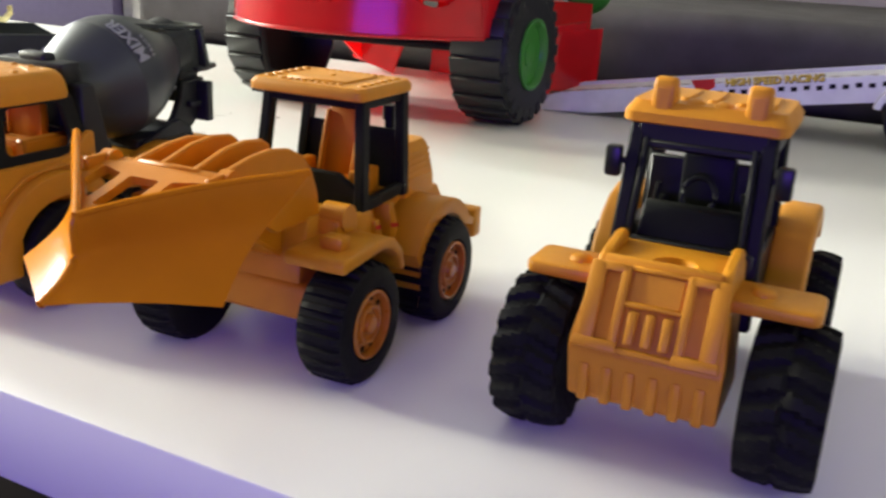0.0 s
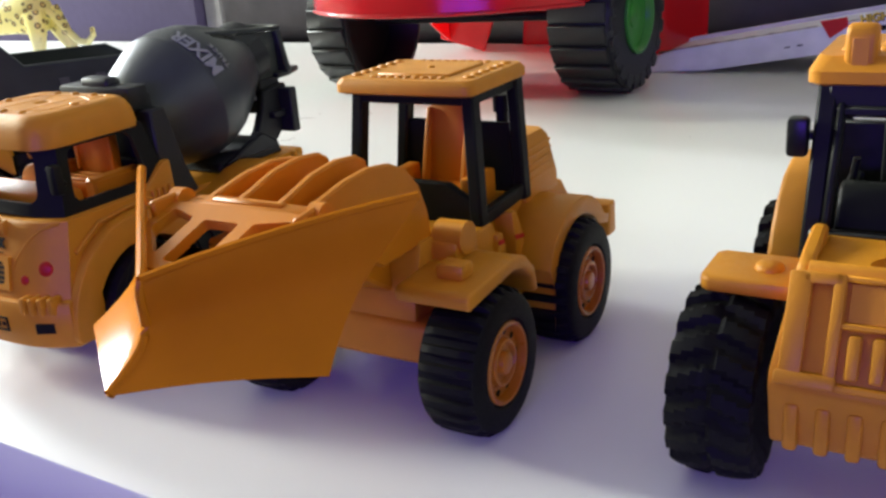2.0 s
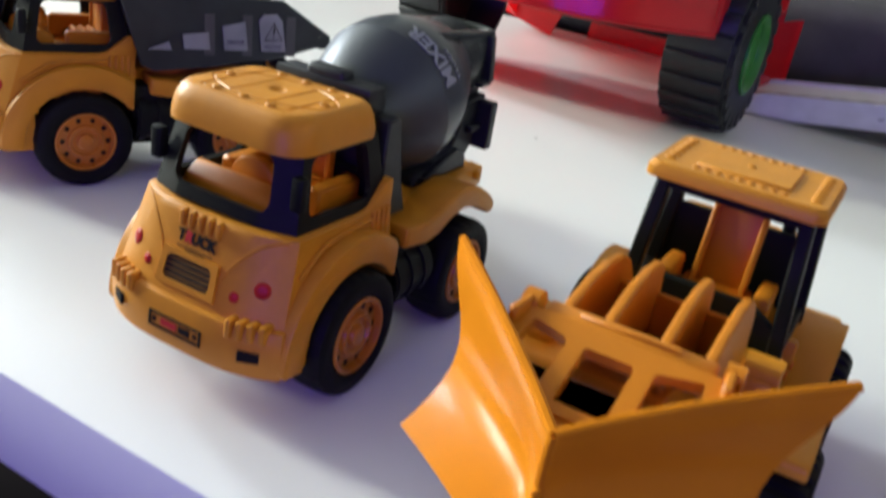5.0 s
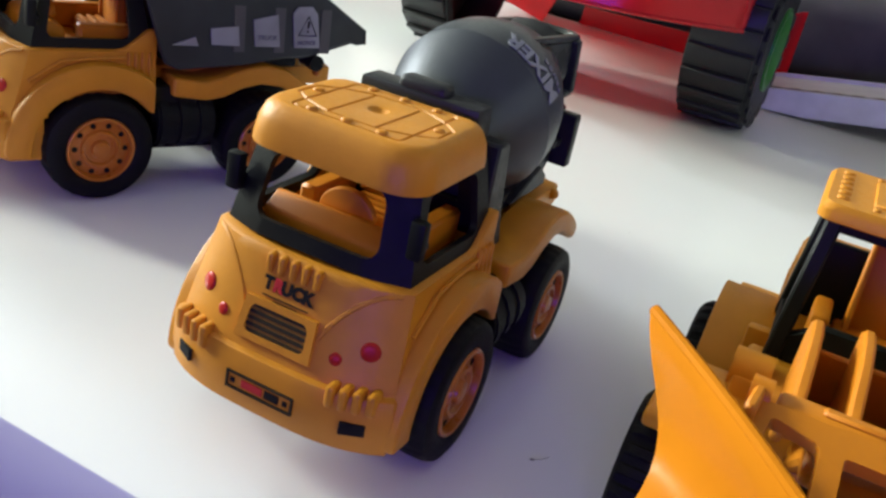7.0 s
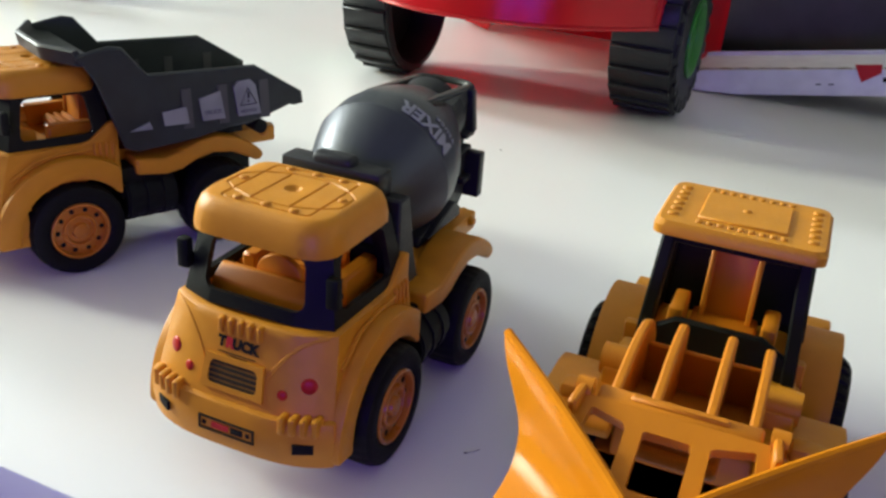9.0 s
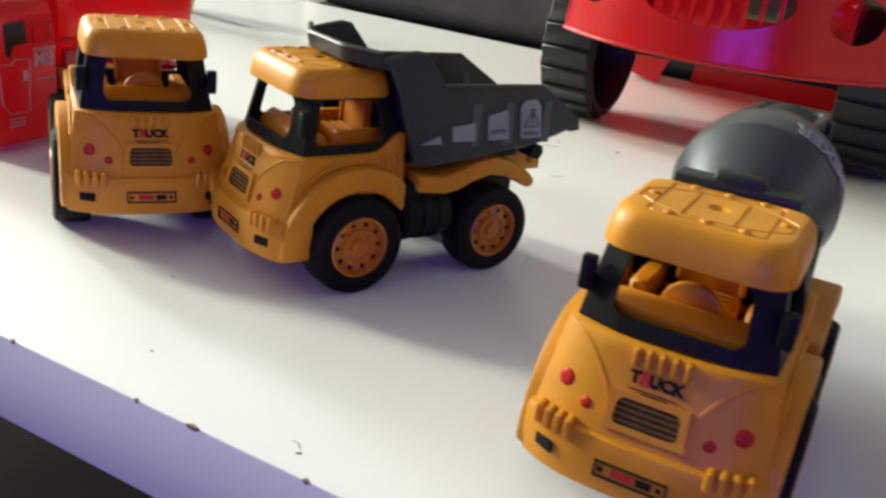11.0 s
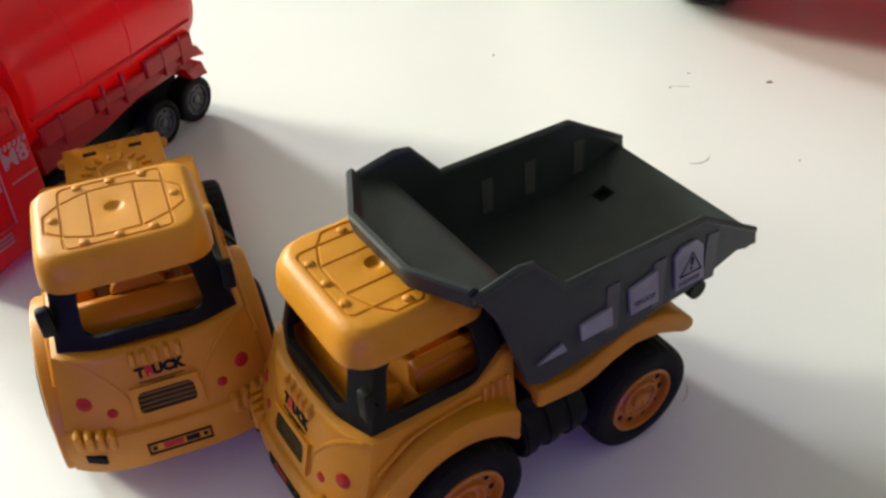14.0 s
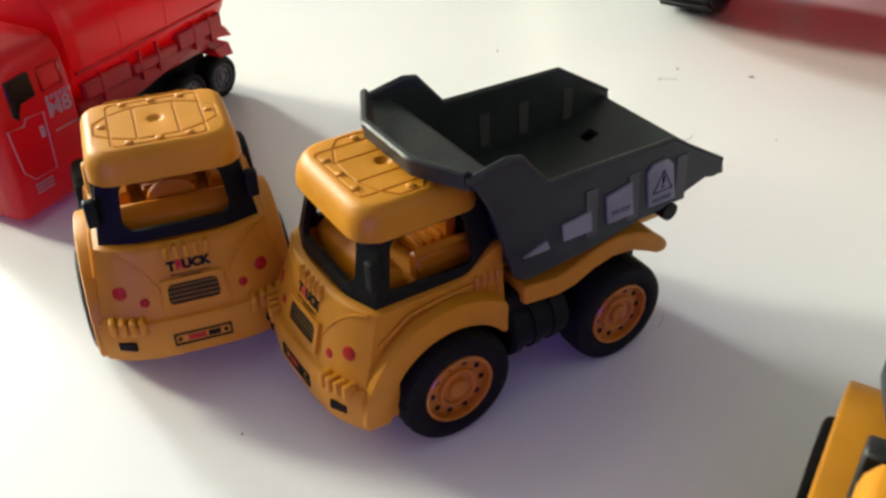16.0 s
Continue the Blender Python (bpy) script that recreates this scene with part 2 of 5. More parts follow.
box(3.0, 3.1, 2.05, 3.6, -0.45, 2.25, into=w)
box(3.0, 3.1, -0.55, 2.05, -0.45, 0.75, into=w)
box(3.0, 3.1, -0.55, 2.05, 2.2, 2.25, into=w)
tagged(part("wall_east", w, CEILM), "pale painted side wall with a window opening", "wall", kind="structure")
w = box(-4.6, -4.5, -2.6, -0.75, -0.45, 2.25)
box(-4.6, -4.5, 2.15, 3.6, -0.45, 2.25, into=w)
box(-4.6, -4.5, -0.75, 2.15, -0.45, 0.75, into=w)
box(-4.6, -4.5, -0.75, 2.15, 2.2, 2.25, into=w)
tagged(part("wall_west", w, WALLM), "painted wall with a large window opening", "wall", kind="structure")

table = thing("table", "white laminate table top with a thick front edge", "table")
part("tabletop", box(-1.3, 1.1, 0.0, 0.835, -0.036, 0.0, 0.0012), TABLE, table)
for sx in (-1.24, 1.04):
    part("leg", box(sx - 0.03, sx + 0.03, 0.05, 0.11, -0.45, -0.036, 0.002), TABLE, table)
    part("leg", box(sx - 0.03, sx + 0.03, 0.69, 0.75, -0.45, -0.036, 0.002), TABLE, table)


# ---- shared pieces of the toy vehicles ----
def rrect(x0, x1, w, rf, rr, z, k=6, w_back=None):
    """A rounded rectangle in plan, from x0 to x1 and w to either side, front radius rf, rear radius rr."""
    wb = w if w_back is None else w_back
    pts = []
    for cx, cy, r, a0 in ((x1 - rf, w - rf, rf, 0), (x0 + rr, wb - rr, rr, 90), (x0 + rr, -wb + rr, rr, 180), (x1 - rf, -w + rf, rf, 270)):
        for i in range(k + 1):
            a = radians(a0 + (90 - 90 * i / k if False else 90 * i / k))
            pts.append((cx + r * math.cos(a), cy + r * math.sin(a), z))
    return pts


def nose_plan(xr, xf, w, bow, z, n=18, wr=None):
    """A plan outline with a bowed front: rear at xr, front at xf in the middle."""
    wr = w if wr is None else wr
    front = []
    for i in range(n + 1):
        s = -1 + 2 * i / n
        front.append((xf - bow * abs(s) ** 3.4, w * s, z))
    return [(xr, -wr, z)] + front + [(xr, wr, z)]


def radial(poly, c, n):
    """The outline again, met by n rays from c at even angles."""
    out = []
    for i in range(n):
        a = 2 * math.pi * i / n
        d = Vector((math.cos(a), math.sin(a)))
        best = 0.0
        for p, q in zip(poly, poly[1:] + poly[:1]):
            px, py, ex, ey = p[0] - c[0], p[1] - c[1], q[0] - p[0], q[1] - p[1]
            den = d.x * ey - d.y * ex
            if abs(den) > 1e-12:
                t, u = (px * ey - py * ex) / den, (px * d.y - py * d.x) / den
                if t > 0 and -1e-6 <= u <= 1 + 1e-6:
                    best = max(best, t)
        out.append((c[0] + d.x * best, c[1] + d.y * best, poly[0][2]))
    return out


def panel(corners, left, right, low, high, r, thick, bow=0.0, k=5, into=None):
    """A frame round an opening with rounded corners. corners: low left, low right, high right, high left, seen from outside; margins as parts of one."""
    a, b, c, d = (Vector(p) for p in corners)
    nrm = (b - a).cross(d - a).normalized()

    def at(u, v, depth):
        p = (a * (1 - u) + b * u) * (1 - v) + (d * (1 - u) + c * u) * v
        return p + nrm * (bow * 4 * u * (1 - u) - depth)

    wide, tall = (b - a).length, (d - a).length
    ru, rv = r / wide, r / tall
    u0, u1, v0, v1 = left, 1 - right, low, 1 - high
    inner, outer = [], []
    for cu, cv, a0, ou, ov in ((u1 - ru, v1 - rv, 0, 1, 1), (u0 + ru, v1 - rv, 90, 0, 1), (u0 + ru, v0 + rv, 180, 0, 0), (u1 - ru, v0 + rv, 270, 1, 0)):
        for i in range(k + 1):
            ang = radians(a0 + 90 * i / k)
            iu, iv = cu + ru * math.cos(ang), cv + rv * math.sin(ang)
            inner.append((iu, iv))
            first = i < k / 2
            near_u = (a0 in (0, 180)) == first
            if abs(i - k / 2) < 0.6 and i == (k + 1) // 2:
                outer.append((ou, ov))
            elif near_u:
                outer.append((ou, iv))
            else:
                outer.append((iu, ov))
    bm = bmesh.new()
    n = len(inner)
    rows = [[bm.verts.new(at(u, v, dep)) for u, v in ring] for ring, dep in ((outer, 0), (inner, 0), (inner, thick), (outer, thick))]
    for x, y in zip(rows, rows[1:] + rows[:1]):
        for i in range(n):
            j = (i + 1) % n
            bm.faces.new((x[i], x[j], y[j], y[i]))
    return join(into, bm) if into is not None else bm


def text_mesh(body, size, depth=0.0002, space=1.0, bold=0.02):
    """The letters as a flat mesh in the xy plane, centred."""
    cu = bpy.data.curves.new("letters", "FONT")
    cu.body, cu.size, cu.extrude, cu.align_x, cu.align_y, cu.space_character, cu.resolution_u = body, size, depth, "CENTER", "CENTER", space, 3
    cu.offset = bold * size
    ob = bpy.data.objects.new("letters", cu)
    scene.collection.objects.link(ob)
    bpy.context.view_layer.update()
    me = bpy.data.meshes.new_from_object(ob.evaluated_get(bpy.context.evaluated_depsgraph_get()))
    bm = bmesh.new()
    bm.from_mesh(me)
    bpy.data.objects.remove(ob)
    bpy.data.curves.remove(cu)
    bpy.data.meshes.remove(me)
    return bm


def facing(p, out, up=(0, 0, 1)):
    """A pose whose z looks along out, and whose y is as near up as it goes."""
    z = Vector(out).normalized()
    x = Vector(up).cross(z).normalized()
    y = z.cross(x)
    m = Matrix((x, y, z)).transposed().to_4x4()
    m.translation = p
    return m


def moved(bm, m):
    bmesh.ops.transform(bm, matrix=m, verts=bm.verts)
    return bm


def dome(p, out, r, h, into=None, n=16):
    m = facing(p, out, (0, 0, 1) if abs(Vector(out).normalized().z) < 0.95 else (0, 1, 0))
    rings = []
    for rr, hh in ((1.0, -0.3), (1.0, 0.25), (0.92, 0.6), (0.7, 0.87), (0.35, 1.0)):
        rings.append([m @ Vector((r * rr * math.cos(2 * math.pi * i / n), r * rr * math.sin(2 * math.pi * i / n), h * hh)) for i in range(n)])
    return loft(rings, into=into)


def tube(path, r, n=8, closed=False, into=None):
    """A round bead along a path."""
    pts = [Vector(p) for p in path]
    rings = []
    for i, p in enumerate(pts):
        a = pts[i - 1] if i or closed else p
        b = pts[(i + 1) % len(pts)] if i < len(pts) - 1 or closed else p
        t = (b - a).normalized()
        side = t.cross(Vector((0, 0, 1)) if abs(t.z) < 0.9 else Vector((0, 1, 0))).normalized()
        up = side.cross(t)
        rings.append([p + side * (r * math.cos(2 * math.pi * j / n)) + up * (r * math.sin(2 * math.pi * j / n)) for j in range(n)])
    if closed:
        rings.append(rings[0])
        return loft(rings, caps=False, into=into)
    return loft(rings, into=into)


def road_wheel(parent, x, z, R, y_in, y_out, side, rim_r, tread=28, rim_mat=None, holes=10, lug=0.0, groove=0.0002):
    """A rubber tyre with a moulded plastic rim, on one side of a vehicle."""
    s = side
    w = y_out - y_in
    prof = [(rim_r * 0.9, y_in + w * 0.1), (R * 0.86, y_in), (R * 0.955, y_in + w * 0.05), (R * 0.99, y_in + w * 0.16), (R, y_in + w * 0.3), (R, y_in + w * 0.7),
            (R * 0.99, y_in + w * 0.84), (R * 0.955, y_in + w * 0.95), (R * 0.88, y_out), (rim_r * 1.12, y_out), (rim_r * 1.04, y_out - w * 0.05), (rim_r, y_out - w * 0.3)]
    # one moulded skin, with the tread as shallow bars across it
    n = 4 * tread if tread else 44
    rings = []
    for r, d in prof:
        ring = []
        for i in range(n):
            rr = r + (lug if tread and r > R * 0.985 and i % 4 in (0, 1) else 0) - (groove if tread and r > R * 0.985 and i % 4 in (2, 3) else 0)
            a = 2 * math.pi * (i + 0.25 * (1 if i % 2 else -1)) / n
            ring.append((x + rr * math.cos(a), d * s, z + rr * math.sin(a)))
        rings.append(ring)
    bm = loft(rings)
    tyre = part("wheel", bm, TYRE, parent)
    q = rim_r
    prof = [(q * 1.02, y_out - w * 0.32), (q * 1.03, y_out - w * 0.02), (q * 0.99, y_out + 0.0002), (q * 0.93, y_out), (q * 0.90, y_out - w * 0.16), (q * 0.62, y_out - w * 0.13), (q * 0.58, y_out - w * 0.05),
            (q * 0.50, y_out - w * 0.04), (q * 0.45, y_out - w * 0.12), (q * 0.30, y_out - w * 0.12), (q * 0.26, y_out - w * 0.02), (q * 0.20, y_out), (q * 0.08, y_out)]
    part("rim", lathe([(r, d * s) for r, d in prof], "y", 36, (x, 0, z)), rim_mat or RIM, tyre, "orange plastic rim" if rim_mat is None else "")
    if holes:
        hb = bmesh.new()
        for i in range(holes):
            a = 2 * math.pi * i / holes
            c = Vector((x + q * 0.76 * math.cos(a), (y_out - w * 0.142) * s, z + q * 0.76 * math.sin(a)))
            rod(c, c + Vector((0, s * 0.0003, 0)), q * 0.085, 10, into=hb)
        part("vent_hole", hb, BLACK, tyre, "dark round holes in the rim")
    return tyre


def front_x(y, z):
    """Where the cab's front skin lies, at a place across and a height."""
    xf = 0.0428 if z < 0.034 else 0.0404 - (z - 0.034) * 0.30
    w = 0.0352 if z < 0.034 else 0.0338 - (z - 0.034) * 0.13
    return xf - 0.0075 * min(1, abs(y) / w) ** 3.4


ROOF = None


def cab_truck(name, label, m, mirrors=(1, -1), guard=0.0355):
    """The toy truck without its load: cab, frame and wheels. x ahead, front axle at 0."""
    t = thing(name, label, "toy truck", m, "yellow toy trucks")
    # skirt and bumper
    lo = loft([nose_plan(0.021, 0.0404, 0.0334, 0.0075, 0.0166), nose_plan(0.021, 0.0421, 0.0347, 0.0075, 0.0178), nose_plan(0.021, 0.0428, 0.0352, 0.0075, 0.0240), nose_plan(0.021, 0.0426, 0.0351, 0.0075, 0.0322),
               nose_plan(0.021, 0.0419, 0.0346, 0.0075, 0.0338), nose_plan(0.021, 0.0404, 0.0336, 0.0075, 0.0344)])
    part("bumper", lo, YELLOW, t)
    # upper body up to the belt line
    rings = []
    for z in (0.0340, 0.040, 0.0452, 0.0500, 0.0540, 0.0575, 0.0597, 0.0605):
        edge = 0.0009 if z > 0.0600 else 0
        rear = 0.019 if z < 0.0445 else -0.0235
        rings.append(nose_plan(rear, 0.0404 - (z - 0.034) * 0.30 - edge, 0.0338 - (z - 0.034) * 0.13 - edge, 0.0075, z))
    for z, k in ((0.0605, 0.0026), (0.0570, 0.0030)):
        rings.append(nose_plan(-0.0205, 0.0404 - (z - 0.034) * 0.30 - k, 0.0338 - (z - 0.034) * 0.13 - k, 0.0075, z))
    part("cab_body", loft(rings), YELLOW, t)
    # a raised bead round the door line and the panel over the lamps
    bm = bmesh.new()
    for s in (1, -1):
        tube([(0.026, s * 0.0322, 0.0485), (0.014, s * 0.0317, 0.0560), (0.002, s * 0.0313, 0.0572), (-0.011, s * 0.0313, 0.0575)], 0.0008, 6, into=bm)
        arc = []
        for i in range(9):
            a = i / 8
            y = 0.0115 + 0.0165 * a
            z = 0.0440 + 0.0150 * math.sin(a * math.pi / 2) ** 0.8
            arc.append((front_x(y, z) - 0.0004, s * y, z))
        tube(arc, 0.0008, 6, into=bm)
        for i in range(4):
            x = -0.0125 - 0.0028 * i
            box(x - 0.0007, x + 0.0007, s * 0.0303 - 0.0016, s * 0.0303 + 0.0016, 0.0485, 0.0600, 0.0005, 1, into=bm)
    for i in range(5):
        y = -0.0072 + 0.0036 * i
        box(front_x(y, 0.0575) - 0.0025, front_x(y, 0.0575) + 0.0015, y - 0.0010, y + 0.0010, 0.0548, 0.0602, 0.0008, 2, into=bm)
    for s in (1, -1):
        for i in range(4):
            y = s * (0.0200 + 0.0034 * i)
            box(front_x(y, 0.033) - 0.004, front_x(y, 0.033) + 0.0012, y - 0.0012, y + 0.0012, 0.0300, 0.0364, 0.0009, 2, into=bm)
    part("moulded_ribs", bm, YELLOW, t)
    # wheel arches
    for s in (1, -1):
        outer = [(0.0345, 0.0185)] + [(0.0355 * math.cos(radians(a)), 0.0208 + 0.0355 * math.sin(radians(a))) for a in range(0, 127, 7)] + [(-0.0222, 0.0475), (-0.0222, 0.0355)]
        inner = [(0.0253 * math.cos(radians(a)), 0.0208 + 0.0253 * math.sin(radians(a))) for a in range(142, -4, -8)] + [(0.0252, 0.0180)]
        part("front_fender", slab(outer + inner, s * 0.0235, s * 0.0372, "y", 0.0018, 2), YELLOW, t)
    for s in (1, -1):
        # the waistline rises behind the door window
        part("door_shoulder", slab([(-0.0040, 0.0565), (-0.0040, 0.0600), (-0.0110, 0.0612), (-0.0160, 0.0652), (-0.0200, 0.0685), (-0.0240, 0.0692), (-0.0244, 0.0565)], s * 0.0262, s * 0.0304, "y", 0.0011, 2), YELLOW, t)
    # window frame
    belt, head = 0.0600, 0.0850
    bl, fl = (-0.0225, 0.0292), (0.0245, 0.0285)
    tbl, tfl = (-0.0175, 0.0252), (0.0195, 0.0245)
    wf = bmesh.new()
    for s in (1, -1):
        if s > 0:
            panel([(fl[0], fl[1], belt), (bl[0], bl[1], belt), (tbl[0], tbl[1], head), (tfl[0], tfl[1], head)], 0.11, 0.17, 0.17, 0.10, 0.0034, 0.0022, into=wf)
        else:
            panel([(bl[0], -bl[1], belt), (fl[0], -fl[1], belt), (tfl[0], -tfl[1], head), (tbl[0], -tbl[1], head)], 0.17, 0.11, 0.17, 0.10, 0.0034, 0.0022, into=wf)
    fc = [(fl[0], -fl[1], belt), (fl[0], fl[1], belt), (tfl[0], tfl[1], head), (tfl[0], -tfl[1], head)]
    panel(fc, 0.158, 0.158, 0.175, 0.11, 0.0042, 0.0024, bow=0.0062, into=wf)
    bc = [(bl[0], bl[1], belt), (bl[0], -bl[1], belt), (tbl[0], -tbl[1], head), (tbl[0], tbl[1], head)]
    panel(bc, 0.16, 0.16, 0.36, 0.14, 0.002, 0.002, into=wf)
    part("window_frame", wf, BLACK, t)
    for s in mirrors:
        mb = box(0.0225, 0.0262, s * 0.0278 - 0.0022, s * 0.0278 + 0.0022, 0.0685, 0.0790, 0.0009, 2)
        box(0.0215, 0.0240, min(s * 0.0262, s * 0.0298), max(s * 0.0262, s * 0.0298), 0.0712, 0.0732, 0.0004, 1, into=mb)
        part("mirror", mb, BLACK, t)
    # roof, with a dimple in the middle
    k, n = 6, 56
    base = [(-0.0168, 0.0250, 0.0250, 0.008, 0.005, 0.0832), (-0.0182, 0.0272, 0.0266, 0.0095, 0.006, 0.0838), (-0.0182, 0.0270, 0.0266, 0.0095, 0.006, 0.0862), (-0.0174, 0.0262, 0.0260, 0.0092, 0.006, 0.0905),
            (-0.0163, 0.0248, 0.0250, 0.0088, 0.006, 0.0932), (-0.0150, 0.0232, 0.0236, 0.008, 0.0055, 0.0947), (-0.0137, 0.0219, 0.0223, 0.0075, 0.0052, 0.0951)]
    rr = [radial(rrect(*b[:5], b[5], k), (0.0035, 0), n) for b in base]
    for r, z in ((0.0033, 0.0951), (0.0029, 0.0950), (0.0023, 0.0943), (0.0010, 0.0938)):
        rr.append([(0.0035 + r * math.cos(2 * math.pi * i / n), r * math.sin(2 * math.pi * i / n), z) for i in range(n)])
    global ROOF
    if ROOF is None:
        roof = part("roof", loft(rr), YELLOW)
        zt = 0.0951
        bm = bmesh.new()
        tube([(x, y, zt) for x, y, z in rrect(-0.0124, 0.0207, 0.0162, 0.0022, 0.0022, zt, 4)], 0.00055, 6, True, into=bm)
        barrel = [(0.0000, 0.0205), (-0.0040, 0.0163), (-0.0068, 0.0105), (-0.0080, 0.0072), (-0.0083, 0.0), (-0.0080, -0.0072), (-0.0068, -0.0105), (-0.0040, -0.0163), (0.0000, -0.0205), (0.0008, -0.0212),
                  (0.0092, -0.0212), (0.0100, -0.0205), (0.0135, -0.0163), (0.0160, -0.0105), (0.0171, -0.0072), (0.0174, 0.0), (0.0171, 0.0072), (0.0160, 0.0105), (0.0135, 0.0163), (0.0100, 0.0205), (0.0092, 0.0212), (0.0008, 0.0212)]
        tube([(x, y, zt) for x, y in barrel], 0.00055, 6, True, into=bm)
        for y in (-0.0072, 0.0072):
            tube([(-0.0081, y, zt), (0.0172, y, zt)], 0.00055, 6, into=bm)
        carve(roof, bm)
        ROOF = roof.data
    else:
        roof = new("roof", ROOF)
    roof.parent = t
    zt = 0.0952
    for x, y in ((-0.0112, -0.0103), (-0.0112, 0), (-0.0112, 0.0103), (0.0192, -0.0103), (0.0192, 0), (0.0192, 0.0103), (0.0040, -0.0186), (0.0040, 0.0186)):
        part("rivet", dome((x, y, zt - 0.0003), (0, 0, 1), 0.0016, 0.0010, n=12), YELLOW, roof)
    # seat, dashboard and steering wheel inside
    st = box(-0.0185, -0.0145, -0.0100, 0.0100, 0.0570, 0.0790, 0.0012)
    box(-0.0160, -0.0030, -0.0105, 0.0105, 0.0570, 0.0635, 0.0012, into=st)
    for s in (1, -1):
        part("seat_bolster", box(-0.0150, -0.0135, s * 0.0098 - 0.0010, s * 0.0098 + 0.0010, 0.0645, 0.0795, 0.0004, 1), ORANGE, t)
        part("armrest", box(-0.0190, 0.0040, s * 0.0175 - 0.0030, s * 0.0175 + 0.0030, 0.0570, 0.0675, 0.0010, 1), ORANGE, t)
    for i in range(3):
        box(-0.0135 + 0.0038 * i, -0.0115 + 0.0038 * i, -0.0095, 0.0095, 0.0630, 0.0645, 0.0006, 2, into=st)
    part("seat", st, ORANGE, t)
    db = slab([(0.0085, 0.0570), (0.0225, 0.0570), (0.0205, 0.0650), (0.0150, 0.0690), (0.0095, 0.0660)], -0.0205, 0.0205, "y", 0.0010)
    half = [(0.0088 * math.cos(a), 0.0670 + 0.0074 * math.sin(a)) for a in [i * math.pi / 12 for i in range(13)]]
    part("steering_wheel", slab(half, 0.0095, 0.0125, "x", 0.0008, 2), ORANGE, t)
    part("dashboard", db, ORANGE, t)
    # lamps, grille, badge and plate on the front
    for y, z, r in ((0.0252, 0.0446, 0.0027), (-0.0252, 0.0446, 0.0027), (0.0176, 0.0408, 0.0018), (-0.0176, 0.0408, 0.0018)):
        out = Vector((1, 0.45 * (y / 0.025), 0.25))
        part("front_lamp", dome((front_x(y, z) - 0.0004, y, z), out, r, 0.0009), LAMP_RED, t, "small red painted lamp")
    gx = front_x(0, 0.0425)
    gm = facing((gx - 0.0004, 0, 0.0425), (1, 0, 0.26))
    gr = moved(panel([(-0.0118, -0.0058, 0), (0.0118, -0.0058, 0), (0.0108, 0.0058, 0), (-0.0108, 0.0058, 0)], 0.10, 0.10, 0.16, 0.16, 0.0020, 0.002), gm @ Matrix.Translation((0, 0, 0.0014)))
    grille = part("grille", gr, YELLOW, t)
    gb = bmesh.new()
    for i in range(5):
        y = -0.0035 + 0.00175 * i
        box(-0.0091, 0.0091, y - 0.00048, y + 0.00048, -0.0006, 0.0010, 0, into=gb)
    part("grille_backing", moved(box(-0.0101, 0.0101, -0.0046, 0.0046, -0.0010, 0.0007, 0.0003, 1), gm), GRILLE_B, grille, "brown printed backing")
    part("slat", moved(gb, gm), GRILLE_K, grille, "dark printed grille slats")
    lm = facing((front_x(0, 0.0520) + 0.0003, 0, 0.0520), (1, 0, 0.30))
    part("badge", moved(text_mesh("T  UCK", 0.0046, 0.0001, 1.0, 0.06), lm @ Matrix.Translation((0, 0.0004, 0))), STICKER_K, t, "black printed lettering")
    part("badge_letter", moved(text_mesh("R", 0.0046, 0.0001, 1.0, 0.06), lm @ Matrix.Translation((-0.0031, 0.0004, 0))), STICKER_R, t, "red printed letter")
    bb = box(-0.0070, 0.0070, -0.0030, -0.0027, -0.0001, 0.0001)
    box(-0.0035, 0.0040, -0.0038, -0.0036, -0.0001, 0.0001, into=bb)
    part("badge_line", moved(bb, lm), STICKER_K, t, "thin black printed line")
    pm = facing((0.0429, 0, 0.0255), (1, 0, 0.02))
    plate = part("number_plate", moved(panel([(-0.0105, -0.0026, 0), (0.0105, -0.0026, 0), (0.0105, 0.0026, 0), (-0.0105, 0.0026, 0)], 0.03, 0.03, 0.12, 0.12, 0.0003, 0.0008, k=3), pm @ Matrix.Translation((0, 0, 0.0003))), GRILLE_K, t, "plate with a black border and unreadable bars")
    part("plate_bar", moved(box(-0.0055, 0.0010, -0.0011, 0.0011, -0.0001, 0.0002), pm), STICKER_R, plate, "red bar")
    pb = box(0.0018, 0.0062, -0.0011, 0.0011, -0.0001, 0.0002)
    for x in (-0.0084, 0.0082):
        box(x - 0.0007, x + 0.0007, -0.0007, 0.0007, -0.0001, 0.0002, into=pb)
    part("plate_bar", moved(pb, pm), STICKER_K, plate, "black bar")
    for s in (1, -1):
        y = s * 0.0268
        out = (1, s * 0.55, 0)
        part("fog_lamp", moved(box(-0.0034, 0.0034, -0.0018, 0.0018, -0.0008, 0.0003, 0.0002, 1), facing((front_x(y, 0.026) + 0.0002, y, 0.0252), out)), STICKER_K, t, "black rectangular lamp")
    # frame, tanks between the axles, rear mudguards
    ch = box(-0.1000, 0.0180, -0.0165, 0.0165, 0.0120, 0.0440, 0.0015)
    for s in (1, -1):
        part("side_tank", rod((-0.0240, s * 0.0270, 0.0300), (-0.0490, s * 0.0270, 0.0300), 0.0105, 18), BLACK, t)
        for i in range(3):
            x = -0.0270 - 0.0085 * i
            part("tank_rib", rod((x - 0.0017, s * 0.0262, 0.0300), (x + 0.0017, s * 0.0262, 0.0300), 0.0120, 20), BLACK, t)
        part("tank_bracket", box(-0.0500, -0.0225, min(s * 0.016, s * 0.0325), max(s * 0.016, s * 0.0325), 0.0300, 0.0462, 0.0020), BLACK, t)
